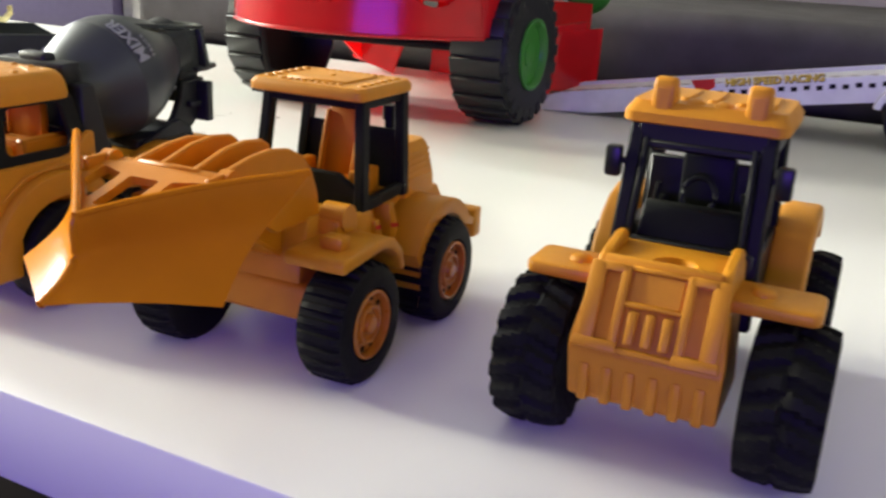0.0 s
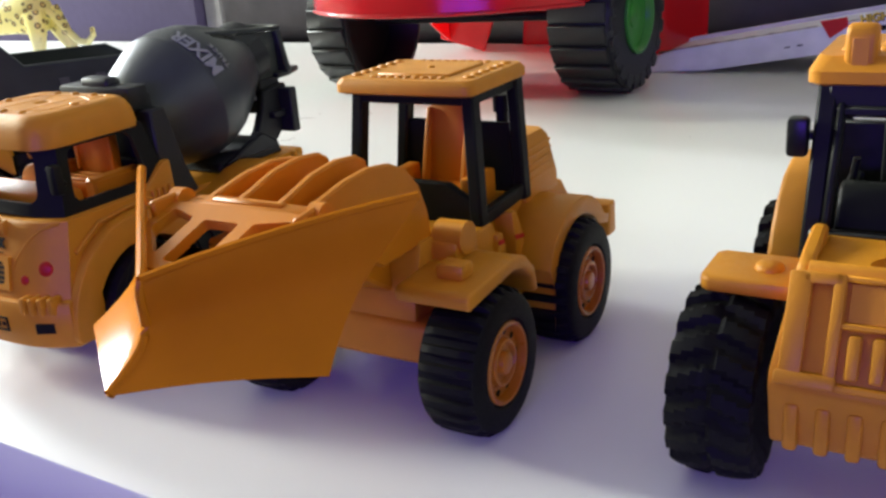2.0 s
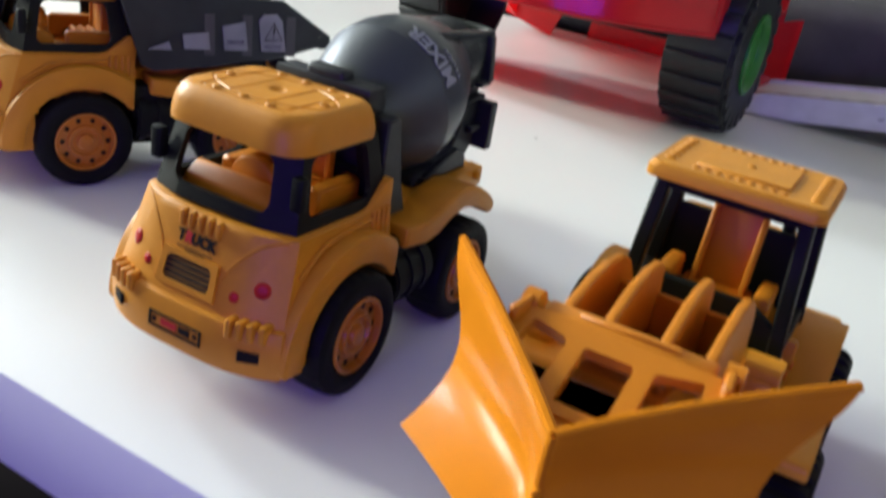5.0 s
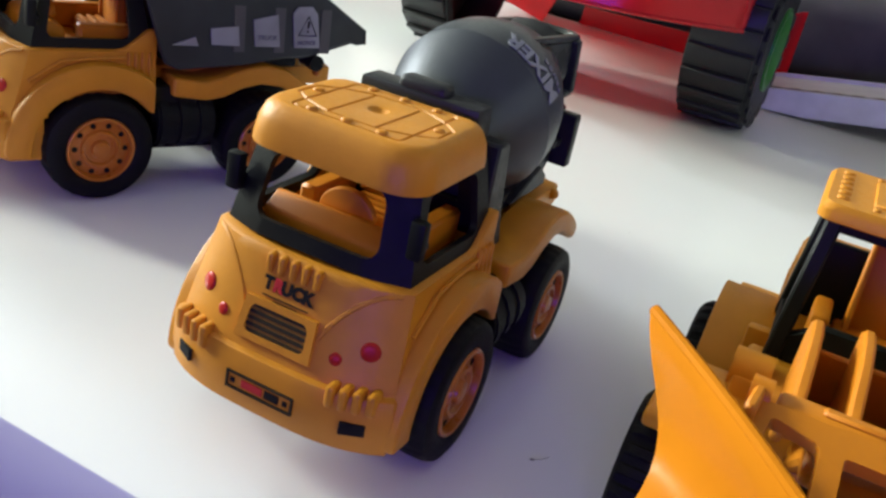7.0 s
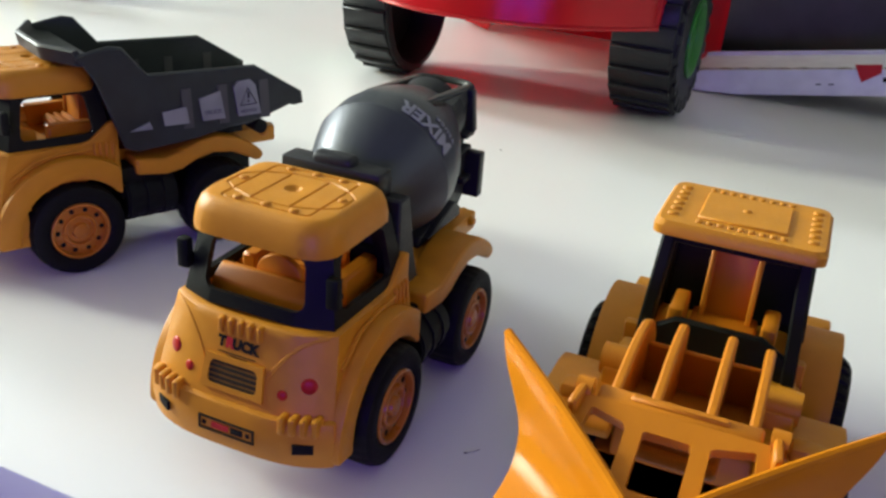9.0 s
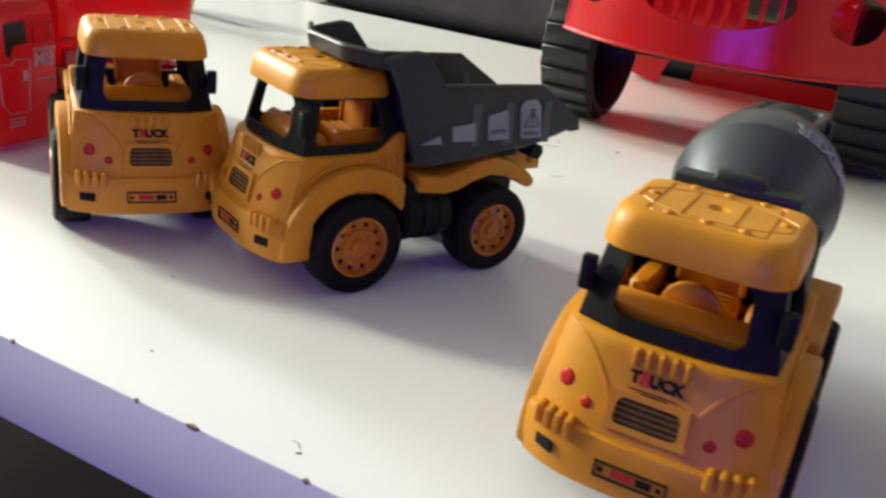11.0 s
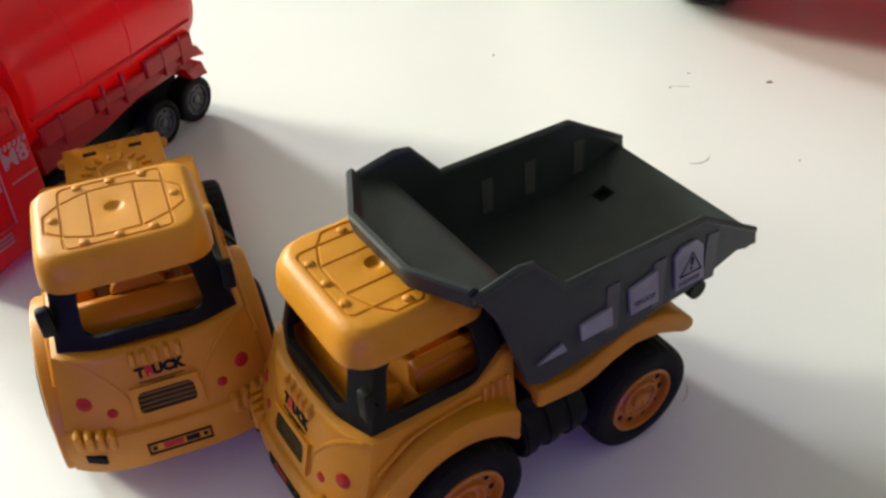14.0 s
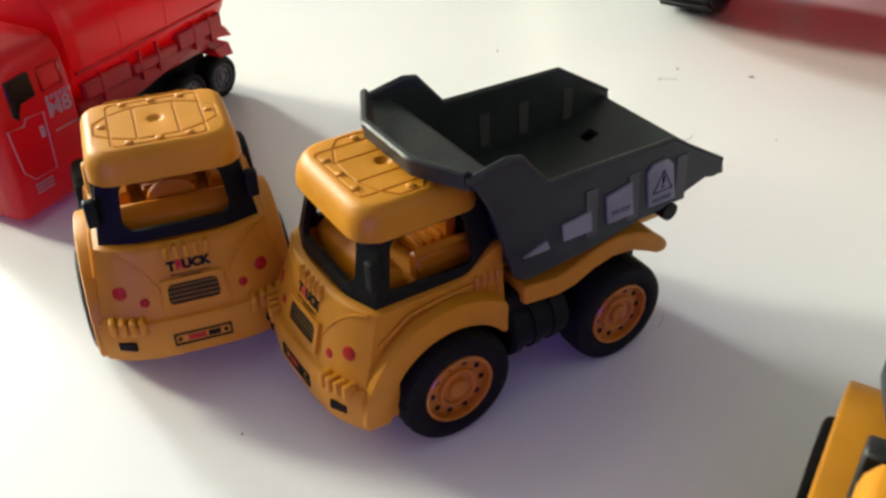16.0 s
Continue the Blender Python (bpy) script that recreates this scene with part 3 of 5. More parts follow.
        rod((0, s * 0.010, 0.0208), (0, s * 0.030, 0.0208), 0.004, into=ch)
        rod((-0.0725, s * 0.010, 0.0200), (-0.0725, s * 0.030, 0.0200), 0.004, into=ch)
    part("chassis", ch, BLACK, t)
    top = [(-0.0300, 0.0505), (-0.0440, 0.0488), (-0.0520, 0.0508), (-0.0620, 0.0545), (-0.0720, 0.0560), (-0.0820, 0.0538), (-0.0890, 0.0502), (-0.0940, 0.0470), (-0.0972, 0.0440)]
    low = [(-0.0976, 0.0412), (-0.0955, 0.0396), (-0.0930, 0.0398), (-0.0880, 0.0425), (-0.0800, 0.0462), (-0.0700, 0.0475), (-0.0610, 0.0455), (-0.0530, 0.0418), (-0.0450, 0.0405), (-0.0300, 0.0425)]
    for s in (1, -1):
        part("rear_mudguard", slab(top + low, s * 0.0190, s * guard, "y", 0.0017, 3), YELLOW, t)
    dk = box(-0.1130, -0.0240, -0.0205, 0.0205, 0.0430, 0.0515, 0.0012)
    for s in (1, -1):
        dome((-0.1118, s * 0.0145, 0.0490), (-1, 0, 0), 0.0024, 0.0030, into=dk)
        dome((-0.1060, s * 0.0200, 0.0490), (0, s, 0), 0.0022, 0.0030, into=dk)
    part("rear_deck", dk, YELLOW, t)
    for s in (1, -1):
        road_wheel(t, 0, 0.0220, 0.0220, 0.0232, 0.0400, s, 0.0132)
        road_wheel(t, -0.0735, 0.0210, 0.0210, 0.0228, 0.0388, s, 0.0126)
    return t


# ---- the three toy trucks ----
dump = cab_truck("dump_truck", "yellow plastic toy truck with a dark grey tipper bed", pose(-0.1795, 0.1366, 0, 0, 0, -115.5), (1,))
side = [(-0.0060, 0.1010), (-0.0130, 0.1025), (-0.0210, 0.1040), (-0.0258, 0.1032), (-0.0375, 0.0898), (-0.0925, 0.0886), (-0.1192, 0.0722), (-0.1196, 0.0670), (-0.1155, 0.0662), (-0.1115, 0.0676), (-0.1000, 0.0638), (-0.0900, 0.0608), (-0.0800, 0.0600), (-0.0600, 0.0565), (-0.0310, 0.0542),
        (-0.0250, 0.0570), (-0.0140, 0.0890), (-0.0090, 0.0975)]
RIBM = material("faded_grey_plastic", (0.068, 0.066, 0.062), 0.5)
bed = None
for s in (1, -1):
    wy = 0.0340 if s > 0 else 0.0318
    sx = 0.0 if s > 0 else -0.003
    side_s = [(x + sx, z) for x, z in side]
    b = slab(side_s, s * wy, s * (wy + 0.0023), "y", 0.0006, 1)
    # rolled rim along the top
    tube([(x, s * (wy + 0.0012), z) for x, z in side_s[:8]], 0.0013, 8, into=b)
    ribs = []
    for x in (-0.0560, -0.0748, -0.0975):
        x += sx
        ribs.append(slab([(x + 0.0028, 0.082), (x - 0.0022, 0.082), (x - 0.0034, 0.0625), (x + 0.0016, 0.0625)], s * (wy + 0.0018), s * (wy + 0.0027), "y"))
        ribs.append(slab([(x + 0.0028, 0.080), (x - 0.0022, 0.080), (x - 0.0024, 0.066), (x + 0.0020, 0.066)], s * (wy - 0.0004), s * (wy + 0.0002), "y"))
    if bed is None:
        bed = part("tipper_bed", b, GREY, dump)
    else:
        part("bed_side", b, GREY, bed)
    for rb in ribs:
        part("rib", rb, RIBM, bed, "slightly paler upright rib")
fl_ = bmesh.new()
# floor with a square hole
slab([(-0.0260, 0.0595), (-0.0260, 0.0620), (-0.0860, 0.0620), (-0.0960, 0.0640), (-0.1198, 0.0712), (-0.1200, 0.0690), (-0.0960, 0.0616), (-0.0880, 0.0595)], -0.0330, 0.0350, "y", into=fl_)
floor_ = carve(part("bed_floor", fl_, GREY), box(-0.1029, -0.0967, -0.0198, -0.0136, 0.050, 0.080))
floor_.parent = bed
part("bed_brace", slab([(-0.0905, 0.0535), (-0.0905, 0.0588), (-0.0960, 0.0606), (-0.1160, 0.0668), (-0.1165, 0.0630), (-0.1050, 0.0570)], -0.0290, 0.0150, "y", 0.0005, 1), BLACK, bed)
part("bed_underframe", box(-0.0900, -0.0300, -0.0280, 0.0280, 0.0535, 0.0588, 0.001), BLACK, bed)
rows_ = []
N = 27
for i in range(N + 1):
    y = -0.0330 + 0.0675 * i / N
    lip = 0.0035 - 0.0105 * max(0.0, (abs(y - 0.0020) - 0.0150) / 0.0200)
    rows_.append([(lip, y, 0.1042), (lip + 0.0006, y, 0.1034), (lip - 0.0006, y, 0.0976), (lip - 0.0020, y, 0.0968), (-0.0150, y, 0.0964), (-0.0190, y, 0.0935), (-0.0250, y, 0.0600), (-0.0272, y, 0.0600), (-0.0222, y, 0.0945), (-0.0170, y, 0.0982), (lip - 0.0050, y, 0.0996), (lip - 0.0036, y, 0.1006), (lip - 0.0024, y, 0.1036), (lip - 0.0014, y, 0.1045)])
guard = loft(rows_)
part("cab_guard", guard, GREY, bed)
cl = bmesh.new()
rod((-0.0965, 0.0240, 0.0572), (-0.0965, 0.0352, 0.0572), 0.0036, 14, into=cl)
part("hinge", cl, BLACK, bed)
part("hinge", rod((-0.0965, -0.0240, 0.0572), (-0.0965, -0.0335, 0.0572), 0.0036, 14), BLACK, bed)
for poly in ([(-0.0275, 0.0650), (-0.0370, 0.0685), (-0.0385, 0.0648)], [(-0.0434, 0.0722), (-0.0555, 0.0735), (-0.0568, 0.0652), (-0.0444, 0.0655)], [(-0.0622, 0.0765), (-0.0733, 0.0790), (-0.0757, 0.0652), (-0.0640, 0.0652)],
             [(-0.0805, 0.0798), (-0.0828, 0.0828), (-0.0895, 0.0832), (-0.0925, 0.0800), (-0.0955, 0.0650), (-0.0830, 0.0650)]):
    part("sticker", slab(poly, 0.0362, 0.0372, "y", 0, into=None), STICKER_W, bed, "white sticker on the bed's side")
sm = facing((-0.0692, 0.03725, 0.0690), (0, 1, 0)) @ Matrix.Rotation(radians(1), 4, "Z")
part("sticker_lettering", moved(text_mesh("TRUCK", 0.0028), sm), STICKER_G, bed, "small dark lettering")
sm = facing((-0.0885, 0.03725, 0.0672), (0, 1, 0))
part("sticker_lettering", moved(text_mesh("NOTICE", 0.0024), sm), STICKER_G, bed, "small dark lettering")
tri_ = tube([(-0.0840, 0.0373, 0.0705), (-0.0930, 0.0373, 0.0705), (-0.0880, 0.0373, 0.0790)], 0.00035, 6, True)
box(-0.0888, -0.0880, 0.0371, 0.0375, 0.0738, 0.0768, into=tri_)
box(-0.0888, -0.0880, 0.0371, 0.0375, 0.0720, 0.0728, into=tri_)
part("warning_triangle", tri_, STICKER_K, bed, "printed black warning triangle")

flat = cab_truck("flatbed_truck", "yellow plastic toy truck with an empty turntable deck", pose(-0.2715, 0.1193, 0, 0, 0, -37.7), guard=0.0310)
tt = lathe([(0.0085, 0.0510), (0.0085, 0.0530), (0.0065, 0.0535), (0.0055, 0.0520), (0.0025, 0.0500)], "z", 28, (-0.086, 0, 0))
for a in range(-75, 256, 22):
    x, y = -0.086 + 0.0125 * math.cos(radians(a)), 0.0125 * math.sin(radians(a))
    part("deck_rib", moved(box(-0.0022, 0.0022, -0.0007, 0.0007, 0.0505, 0.0530, 0.0003, 1), Matrix.Translation((x, y, 0)) @ Matrix.Rotation(radians(a), 4, "Z")), YELLOW, flat)
part("deck_stud", dome((-0.1085, 0.0, 0.0515), (0, 0, 1), 0.0022, 0.0014), YELLOW, flat)
part("turntable_ring", tt, YELLOW, flat)
for y in (-0.0095, 0.0095):
    part("slot", box(-0.1065, -0.1040, y - 0.0027, y + 0.0027, 0.0513, 0.0518), BLACK, flat, "dark slot in the deck")

mixer = cab_truck("mixer_truck", "yellow plastic toy truck with a dark grey mixer drum", pose(0.0072, 0.0695, 0, 0, 0, -89.0))
ax0, ax1 = Vector((-0.0268, 0, 0.0742)), Vector((-0.0944, 0, 0.0933))
axm = facing(ax0, ax1 - ax0, (0, 0, 1))
DP = [(0.0060, -0.0010), (0.0140, 0.0000), (0.0160, 0.0012), (0.0195, 0.0100), (0.0240, 0.0200), (0.0272, 0.0290), (0.0284, 0.0330), (0.0281, 0.0420), (0.0262, 0.0500), (0.0218, 0.0600), (0.0172, 0.0685), (0.0162, 0.0702), (0.0120, 0.0715), (0.0090, 0.0670)]

drum = part("drum", moved(lathe(DP, "z", 64), axm), DRUM, mixer, "dark blue-grey mixer drum", smooth=14)


def drum_point(d, ang, lift=0.0):
    """A place on the drum's skin: d along the axis, ang round it, from the top to the vehicle's left."""
    for (r0, d0), (r1, d1) in zip(DP, DP[1:]):
        if d0 <= d <= d1:
            r = r0 + (r1 - r0) * (d - d0) / (d1 - d0) + lift
            break
    return axm @ Vector((r * math.sin(ang) * -1, r * math.cos(ang), d))


bm = text_mesh("MIXER", 0.0088, 0.00015, 1.0, 0.03)
for v in bm.verts:
    v.co = drum_point(0.0385 - v.co.y, radians(43) - v.co.x / 0.0282, 0.0004 + v.co.z)
part("lettering", bm, DRUM_PRINT, drum, "pale grey printed lettering")
bm = text_mesh("TRUCK", 0.0030, 0.00015, 1.3)
for v in bm.verts:
    v.co = drum_point(0.0450 - v.co.y, radians(56) - v.co.x / 0.0275, 0.0004 + v.co.z)
part("lettering", bm, DRUM_PRINT, drum, "pale grey printed lettering")
BRACKET = material("charcoal_plastic", (0.016, 0.017, 0.019), 0.45, spec=0.3)
sp = box(-0.0300, -0.0235, -0.0195, 0.0195, 0.0515, 0.0935, 0.0012)
box(-0.0290, -0.0190, -0.0195, 0.0195, 0.0870, 0.0965, 0.0012, into=sp)
box(-0.0272, -0.0200, -0.0080, 0.0080, 0.0940, 0.0996, 0.0020, 3, into=sp)
for s in (1, -1):
    slab([(-0.0215, 0.0520), (-0.0400, 0.0520), (-0.0350, 0.0640), (-0.0290, 0.0880), (-0.0215, 0.0880)], s * 0.0195, s * 0.0270, "y", 0.0008, 1, into=sp)
part("drum_bracket", sp, BRACKET, mixer)
part("drum_slot", loft([[drum_point(d, a + w, h) for w, h in ((-0.035, -0.0006), (-0.035, 0.0003), (0.035, 0.0003), (0.035, -0.0006))] for d, a in ((0.0520, 0.62), (0.0560, 0.68), (0.0600, 0.74), (0.0640, 0.80))]), BLACK, drum, "dark slot in the drum's skin")
# rear stand: a saddle under the drum, cheeks, a collar and a plate on either side
sp = slab([(-0.0620, 0.0515), (-0.0635, 0.0560), (-0.0840, 0.0585), (-0.0885, 0.0600), (-0.1010, 0.0585), (-0.1035, 0.0515)], -0.0165, 0.0165, "y", 0.0008, 1)
for s in (1, -1):
    slab([(-0.0840, 0.0575), (-0.0905, 0.0640), (-0.0945, 0.0715), (-0.0965, 0.0800), (-0.1120, 0.0815), (-0.1120, 0.0700), (-0.1075, 0.0620), (-0.1020, 0.0570)], s * 0.0115, s * 0.0160, "y", 0.0006, 1, into=sp)
    slab([(-0.0650, 0.0550), (-0.0780, 0.0600), (-0.0890, 0.0635), (-0.0960, 0.0590), (-0.0960, 0.0550)], s * 0.0160, s * 0.0195, "y", 0.0006, 1, into=sp)
stand = part("rear_stand", sp, BRACKET, mixer)
for s in (1, -1):
    part("side_plate", box(-0.1110, -0.1062, min(s * 0.0128, s * 0.0228), max(s * 0.0128, s * 0.0228), 0.0600, 0.0800, 0.0006, 1), BRACKET, stand)
    part("stand_brace", beam((-0.1075, s * 0.0165, 0.0690), (-0.0985, s * 0.0165, 0.0690), 0.0050, 0.0030, r=0.0005), BRACKET, stand)
part("stand_block", box(-0.1120, -0.0985, -0.0125, 0.0125, 0.0770, 0.0850, 0.0008, 1), BRACKET, stand)
part("cross_bar", box(-0.1130, -0.1040, -0.0140, 0.0140, 0.0680, 0.0740, 0.0006, 1), BRACKET, stand)
part("drum_collar", moved(lathe([(0.0125, -0.003), (0.0150, -0.003), (0.0150, 0.007), (0.0125, 0.007), (0.0125, -0.003)], "z", 32), facing((-0.0975, 0, 0.0940), ax1 - ax0, (0, 0, 1))), BRACKET, stand)
# hopper on posts over the drum's mouth
hp = loft([[(-0.1005, 0.0118, z), (-0.1130, 0.0118, z), (-0.1130, -0.0118, z), (-0.1005, -0.0118, z)] if k == 0 else [(-0.0920, 0.0130, z), (-0.1135, 0.0130, z), (-0.1135, -0.0130, z), (-0.0920, -0.0130, z)] for k, z in ((0, 0.0830), (0, 0.0900), (1, 0.1015))])
hopper = part("hopper", hp, GREY, mixer)
for s in (1, -1):
    part("hopper_rail", beam((-0.0690, s * 0.0120, 0.1088), (-0.1150, s * 0.0120, 0.1055), 0.0032, 0.0020, r=0.0005), GREY, hopper)
    part("hopper_web", slab([(-0.0860, 0.1060), (-0.0930, 0.0990), (-0.1090, 0.0985), (-0.1120, 0.1045)], s * 0.0112, s * 0.0128, "y", 0.0004, 1), GREY, hopper)
    part("hopper_post", beam((-0.1120, s * 0.0120, 0.1050), (-0.1165, s * 0.0122, 0.0855), 0.0034, 0.0068, (0, 1, 0), 0.0006), GREY, hopper)
part("hopper_rail", beam((-0.0692, -0.0130, 0.1086), (-0.0692, 0.0130, 0.1086), 0.0032, 0.0020, r=0.0005), GREY, hopper)
part("hopper_rim", tube([(-0.1140 - 0.0050 * math.sin(a), 0.0125 * math.cos(a), 0.1052) for a in [i * math.pi / 12 for i in range(13)]], 0.0016, 8), GREY, hopper)
part("chute", slab([(-0.1090, -0.0150), (-0.1165, -0.0150), (-0.1300, -0.0095), (-0.1300, 0.0095), (-0.1165, 0.0150), (-0.1090, 0.0150)], 0.0838, 0.0862, "z", 0.0006, 1), GREY, hopper)


# ---- the toy loader with a V-shaped plough ----
ld = thing("snow_plough_loader", "yellow plastic toy loader with an orange V-shaped plough blade", "toy loader", pose(0.142, 0.0750, 0, 0, 0, -88.3))
part("front_frame", slab([(-0.0200, 0.0560), (-0.0200, 0.0330), (0.0085, 0.0330), (0.0080, 0.0400), (0.0020, 0.0575)], -0.0205, 0.0205, "y", 0.0012), YELLOW, ld)
part("axle_box", slab([(-0.0200, 0.0340), (-0.0200, 0.0210), (0.0075, 0.0200), (0.0108, 0.0222), (0.0100, 0.0330), (0.0085, 0.0345)], -0.0262, 0.0262, "y", 0.0010), YELLOW, ld)
part("push_beam", slab([(0.0060, 0.0420), (0.0060, 0.0560), (0.0420, 0.0735), (0.0560, 0.0735), (0.0560, 0.0690), (0.0420, 0.0660)], -0.0110, 0.0122, "y", 0.0010, 1), ORANGE, ld)
bd = slab([(-0.0150, 0.0200), (-0.0150, 0.0540), (-0.0240, 0.0545), (-0.0560, 0.0560), (-0.0980, 0.0500), (-0.1060, 0.0400), (-0.1060, 0.0180), (-0.0600, 0.0160)], -0.0230, 0.0230, "y", 0.0016)
for s in (1, -1):
    part("arm_pivot", rod((-0.0100, s * 0.0200, 0.0560), (-0.0100, s * 0.0300, 0.0560), 0.0052, 14), YELLOW, ld)
    part("pivot_block", box(-0.0180, -0.0040, min(s * 0.018, s * 0.029), max(s * 0.018, s * 0.029), 0.0440, 0.0560, 0.0014), YELLOW, ld)
    part("side_panel", slab([(-0.0175, 0.0440), (-0.0175, 0.0545), (-0.0300, 0.0545), (-0.0345, 0.0480), (-0.0400, 0.0440), (-0.0400, 0.0270), (-0.0240, 0.0270)], s * 0.0220, s * 0.0278, "y", 0.0012), YELLOW, ld)
    part("body_rib", box(-0.0345, -0.0300, min(s * 0.022, s * 0.0296), max(s * 0.022, s * 0.0296), 0.0280, 0.0500, 0.0012, 2), YELLOW, ld)
    part("body_rib", slab([(-0.0400, 0.0545), (-0.0440, 0.0545), (-0.0490, 0.0440), (-0.0490, 0.0300), (-0.0440, 0.0300)], s * 0.0220, s * 0.0300, "y", 0.0012, 2), YELLOW, ld)
    part("mudguard_knob", box(0.0020, 0.0095, min(s * 0.029, s * 0.0385), max(s * 0.029, s * 0.0385), 0.0495, 0.0548, 0.0018), YELLOW, ld)
part("body", bd, YELLOW, ld)
hd = loft([rrect(-0.0920, -0.0620, 0.0250, 0.002, 0.004, 0.0500, 4), rrect(-0.0915, -0.0620, 0.0250, 0.002, 0.004, 0.0560, 4), rrect(-0.0872, -0.0620, 0.0236, 0.002, 0.004, 0.0705, 4), rrect(-0.0850, -0.0625, 0.0222, 0.002, 0.004, 0.0730, 4)])
part("side_stripe", slab([(-0.0412, 0.0464), (-0.0478, 0.0451), (-0.0484, 0.0434), (-0.0420, 0.0446)], 0.0299, 0.0302, "y"), STICKER_R, ld, "faded red printed stripe")
part("side_stripe", slab([(-0.0304, 0.0480), (-0.0342, 0.0474), (-0.0342, 0.0459), (-0.0304, 0.0465)], 0.0295, 0.0298, "y"), STICKER_R, ld, "faded red printed stripe")
hood_ = part("engine_hood", hd, YELLOW, ld)
for s in (1, -1):
    for i in range(5):
        z = 0.0580 + 0.0026 * i
        y = 0.0250 - (z - 0.0560) * 0.0966
        part("louvre", box(-0.0860, -0.0660, min(s * (y - 0.0006), s * (y + 0.0003)), max(s * (y - 0.0006), s * (y + 0.0003)), z - 0.0005, z + 0.0005, 0.0002, 1), YELLOW, hood_)
for s in (1, -1):
    arch = [(0.0172, 0.0446), (0.0180, 0.0482), (0.0166, 0.0498), (-0.0120, 0.0505), (-0.0190, 0.0490), (-0.0255, 0.0430), (-0.0275, 0.0345), (-0.0245, 0.0345), (-0.0228, 0.0405), (-0.0175, 0.0448), (-0.0110, 0.0465)]
    part("front_mudguard", slab(arch, s * 0.0200, s * 0.0445, "y", 0.0016, 3), YELLOW, ld)
    ar = [(-0.0475, 0.0260)] + [(-0.0700 + 0.0300 * math.cos(radians(a)) * (1 if a < 90 else 0.98), 0.0212 + 0.0305 * math.sin(radians(a))) for a in range(25, 146, 10)] + [(-0.0990, 0.0370), (-0.0975, 0.0340)]
    ir = [(-0.0700 + 0.0235 * math.cos(radians(a)), 0.0212 + 0.0240 * math.sin(radians(a))) for a in range(140, 4, -10)]
    part("rear_mudguard", slab(ar + ir + [(-0.0465, 0.0180)], s * 0.0215, s * 0.0415, "y", 0.0012), YELLOW, ld)
bp = slab([(-0.1145, -0.0385), (-0.1145, 0.0385), (-0.1070, 0.0385), (-0.0980, 0.0240), (-0.0980, -0.0240), (-0.1070, -0.0385)], 0.0245, 0.0380, "z", 0.0012)
part("rear_bumper", bp, YELLOW, ld)
part("under_frame", box(-0.0980, -0.0040, -0.0160, 0.0160, 0.0150, 0.0240, 0.001), BLACK, ld)
for s in (1, -1):
    road_wheel(ld, 0.0010, 0.0221, 0.0221, 0.0275, 0.0472, s, 0.0124, tread=26, lug=0.0008, groove=0.0006)
    road_wheel(ld, -0.0680, 0.0218, 0.0218, 0.0272, 0.0464, s, 0.0122, tread=26, lug=0.0008, groove=0.0006)
# cab
before = list(ld.children_recursive)
for s in (1, -1):
    for a, b in (((-0.0215, s * 0.0262, 0.0535), (-0.0262, s * 0.0228, 0.0965)), ((-0.0545, s * 0.0270, 0.0540), (-0.0580, s * 0.0235, 0.0965))):
        part("cab_post", beam(a, b, 0.0048, 0.0058, (1, 0, 0), 0.0008), BLACK, ld)
fr_ = bmesh.new()
for s in (1, -1):
    beam((-0.0215, s * 0.0262, 0.0555), (-0.0545, s * 0.0268, 0.0575), 0.0036, 0.0050, r=0.0006, into=fr_)
    beam((-0.0255, s * 0.0230, 0.0940), (-0.0580, s * 0.0235, 0.0940), 0.0030, 0.0040, r=0.0005, into=fr_)
beam((-0.0255, -0.0240, 0.0940), (-0.0255, 0.0240, 0.0940), 0.0040, 0.0040, r=0.0005, into=fr_)
beam((-0.0580, -0.0240, 0.0940), (-0.0580, 0.0240, 0.0940), 0.0040, 0.0040, r=0.0005, into=fr_)
slab([(-0.0262, 0.0530), (0.0262, 0.0530), (0.0255, 0.0615), (0.0150, 0.0675), (-0.0150, 0.0675), (-0.0255, 0.0615)], -0.0200, -0.0232, "x", 0.0006, 1, into=fr_)
slab([(-0.0268, 0.0540), (0.0268, 0.0540), (0.0250, 0.0800), (-0.0250, 0.0800)], -0.0555, -0.0585, "x", 0.0006, 1, into=fr_)
part("cab_frame", fr_, BLACK, ld)
rk = [rrect(-0.0590, -0.0190, 0.0268, 0.003, 0.003, 0.0955, 4), rrect(-0.0608, -0.0170, 0.0285, 0.004, 0.004, 0.0963, 4), rrect(-0.0608, -0.0170, 0.0285, 0.004, 0.004, 0.0990, 4), rrect(-0.0596, -0.0183, 0.0272, 0.004, 0.004, 0.1006, 4)]
roof = part("roof", loft(rk), YELLOW, ld)
cb = box(-0.0520, -0.0260, -0.0150, 0.0150, 0.1000, 0.1014, 0.0005, 1)
for i in range(9):
    y = -0.0140 + 0.0035 * i
    box(-0.0240, -0.0215, y - 0.0010, y + 0.0010, 0.1000, 0.1013, 0.0004, 1, into=cb)
    box(-0.0570, -0.0545, y - 0.0010, y + 0.0010, 0.1000, 0.1012, 0.0004, 1, into=cb)
for i in range(6):
    x = -0.0530 + 0.0055 * i
    for s in (1, -1):
        box(x - 0.0014, x + 0.0014, s * 0.0232 - 0.0018, s * 0.0232 + 0.0018, 0.1000, 0.1014, 0.0006, 1, into=cb)
dome((-0.0390, 0, 0.1012), (0, 0, 1), 0.0015, 0.0008, into=cb)
part("roof_cleat", cb, YELLOW, roof)
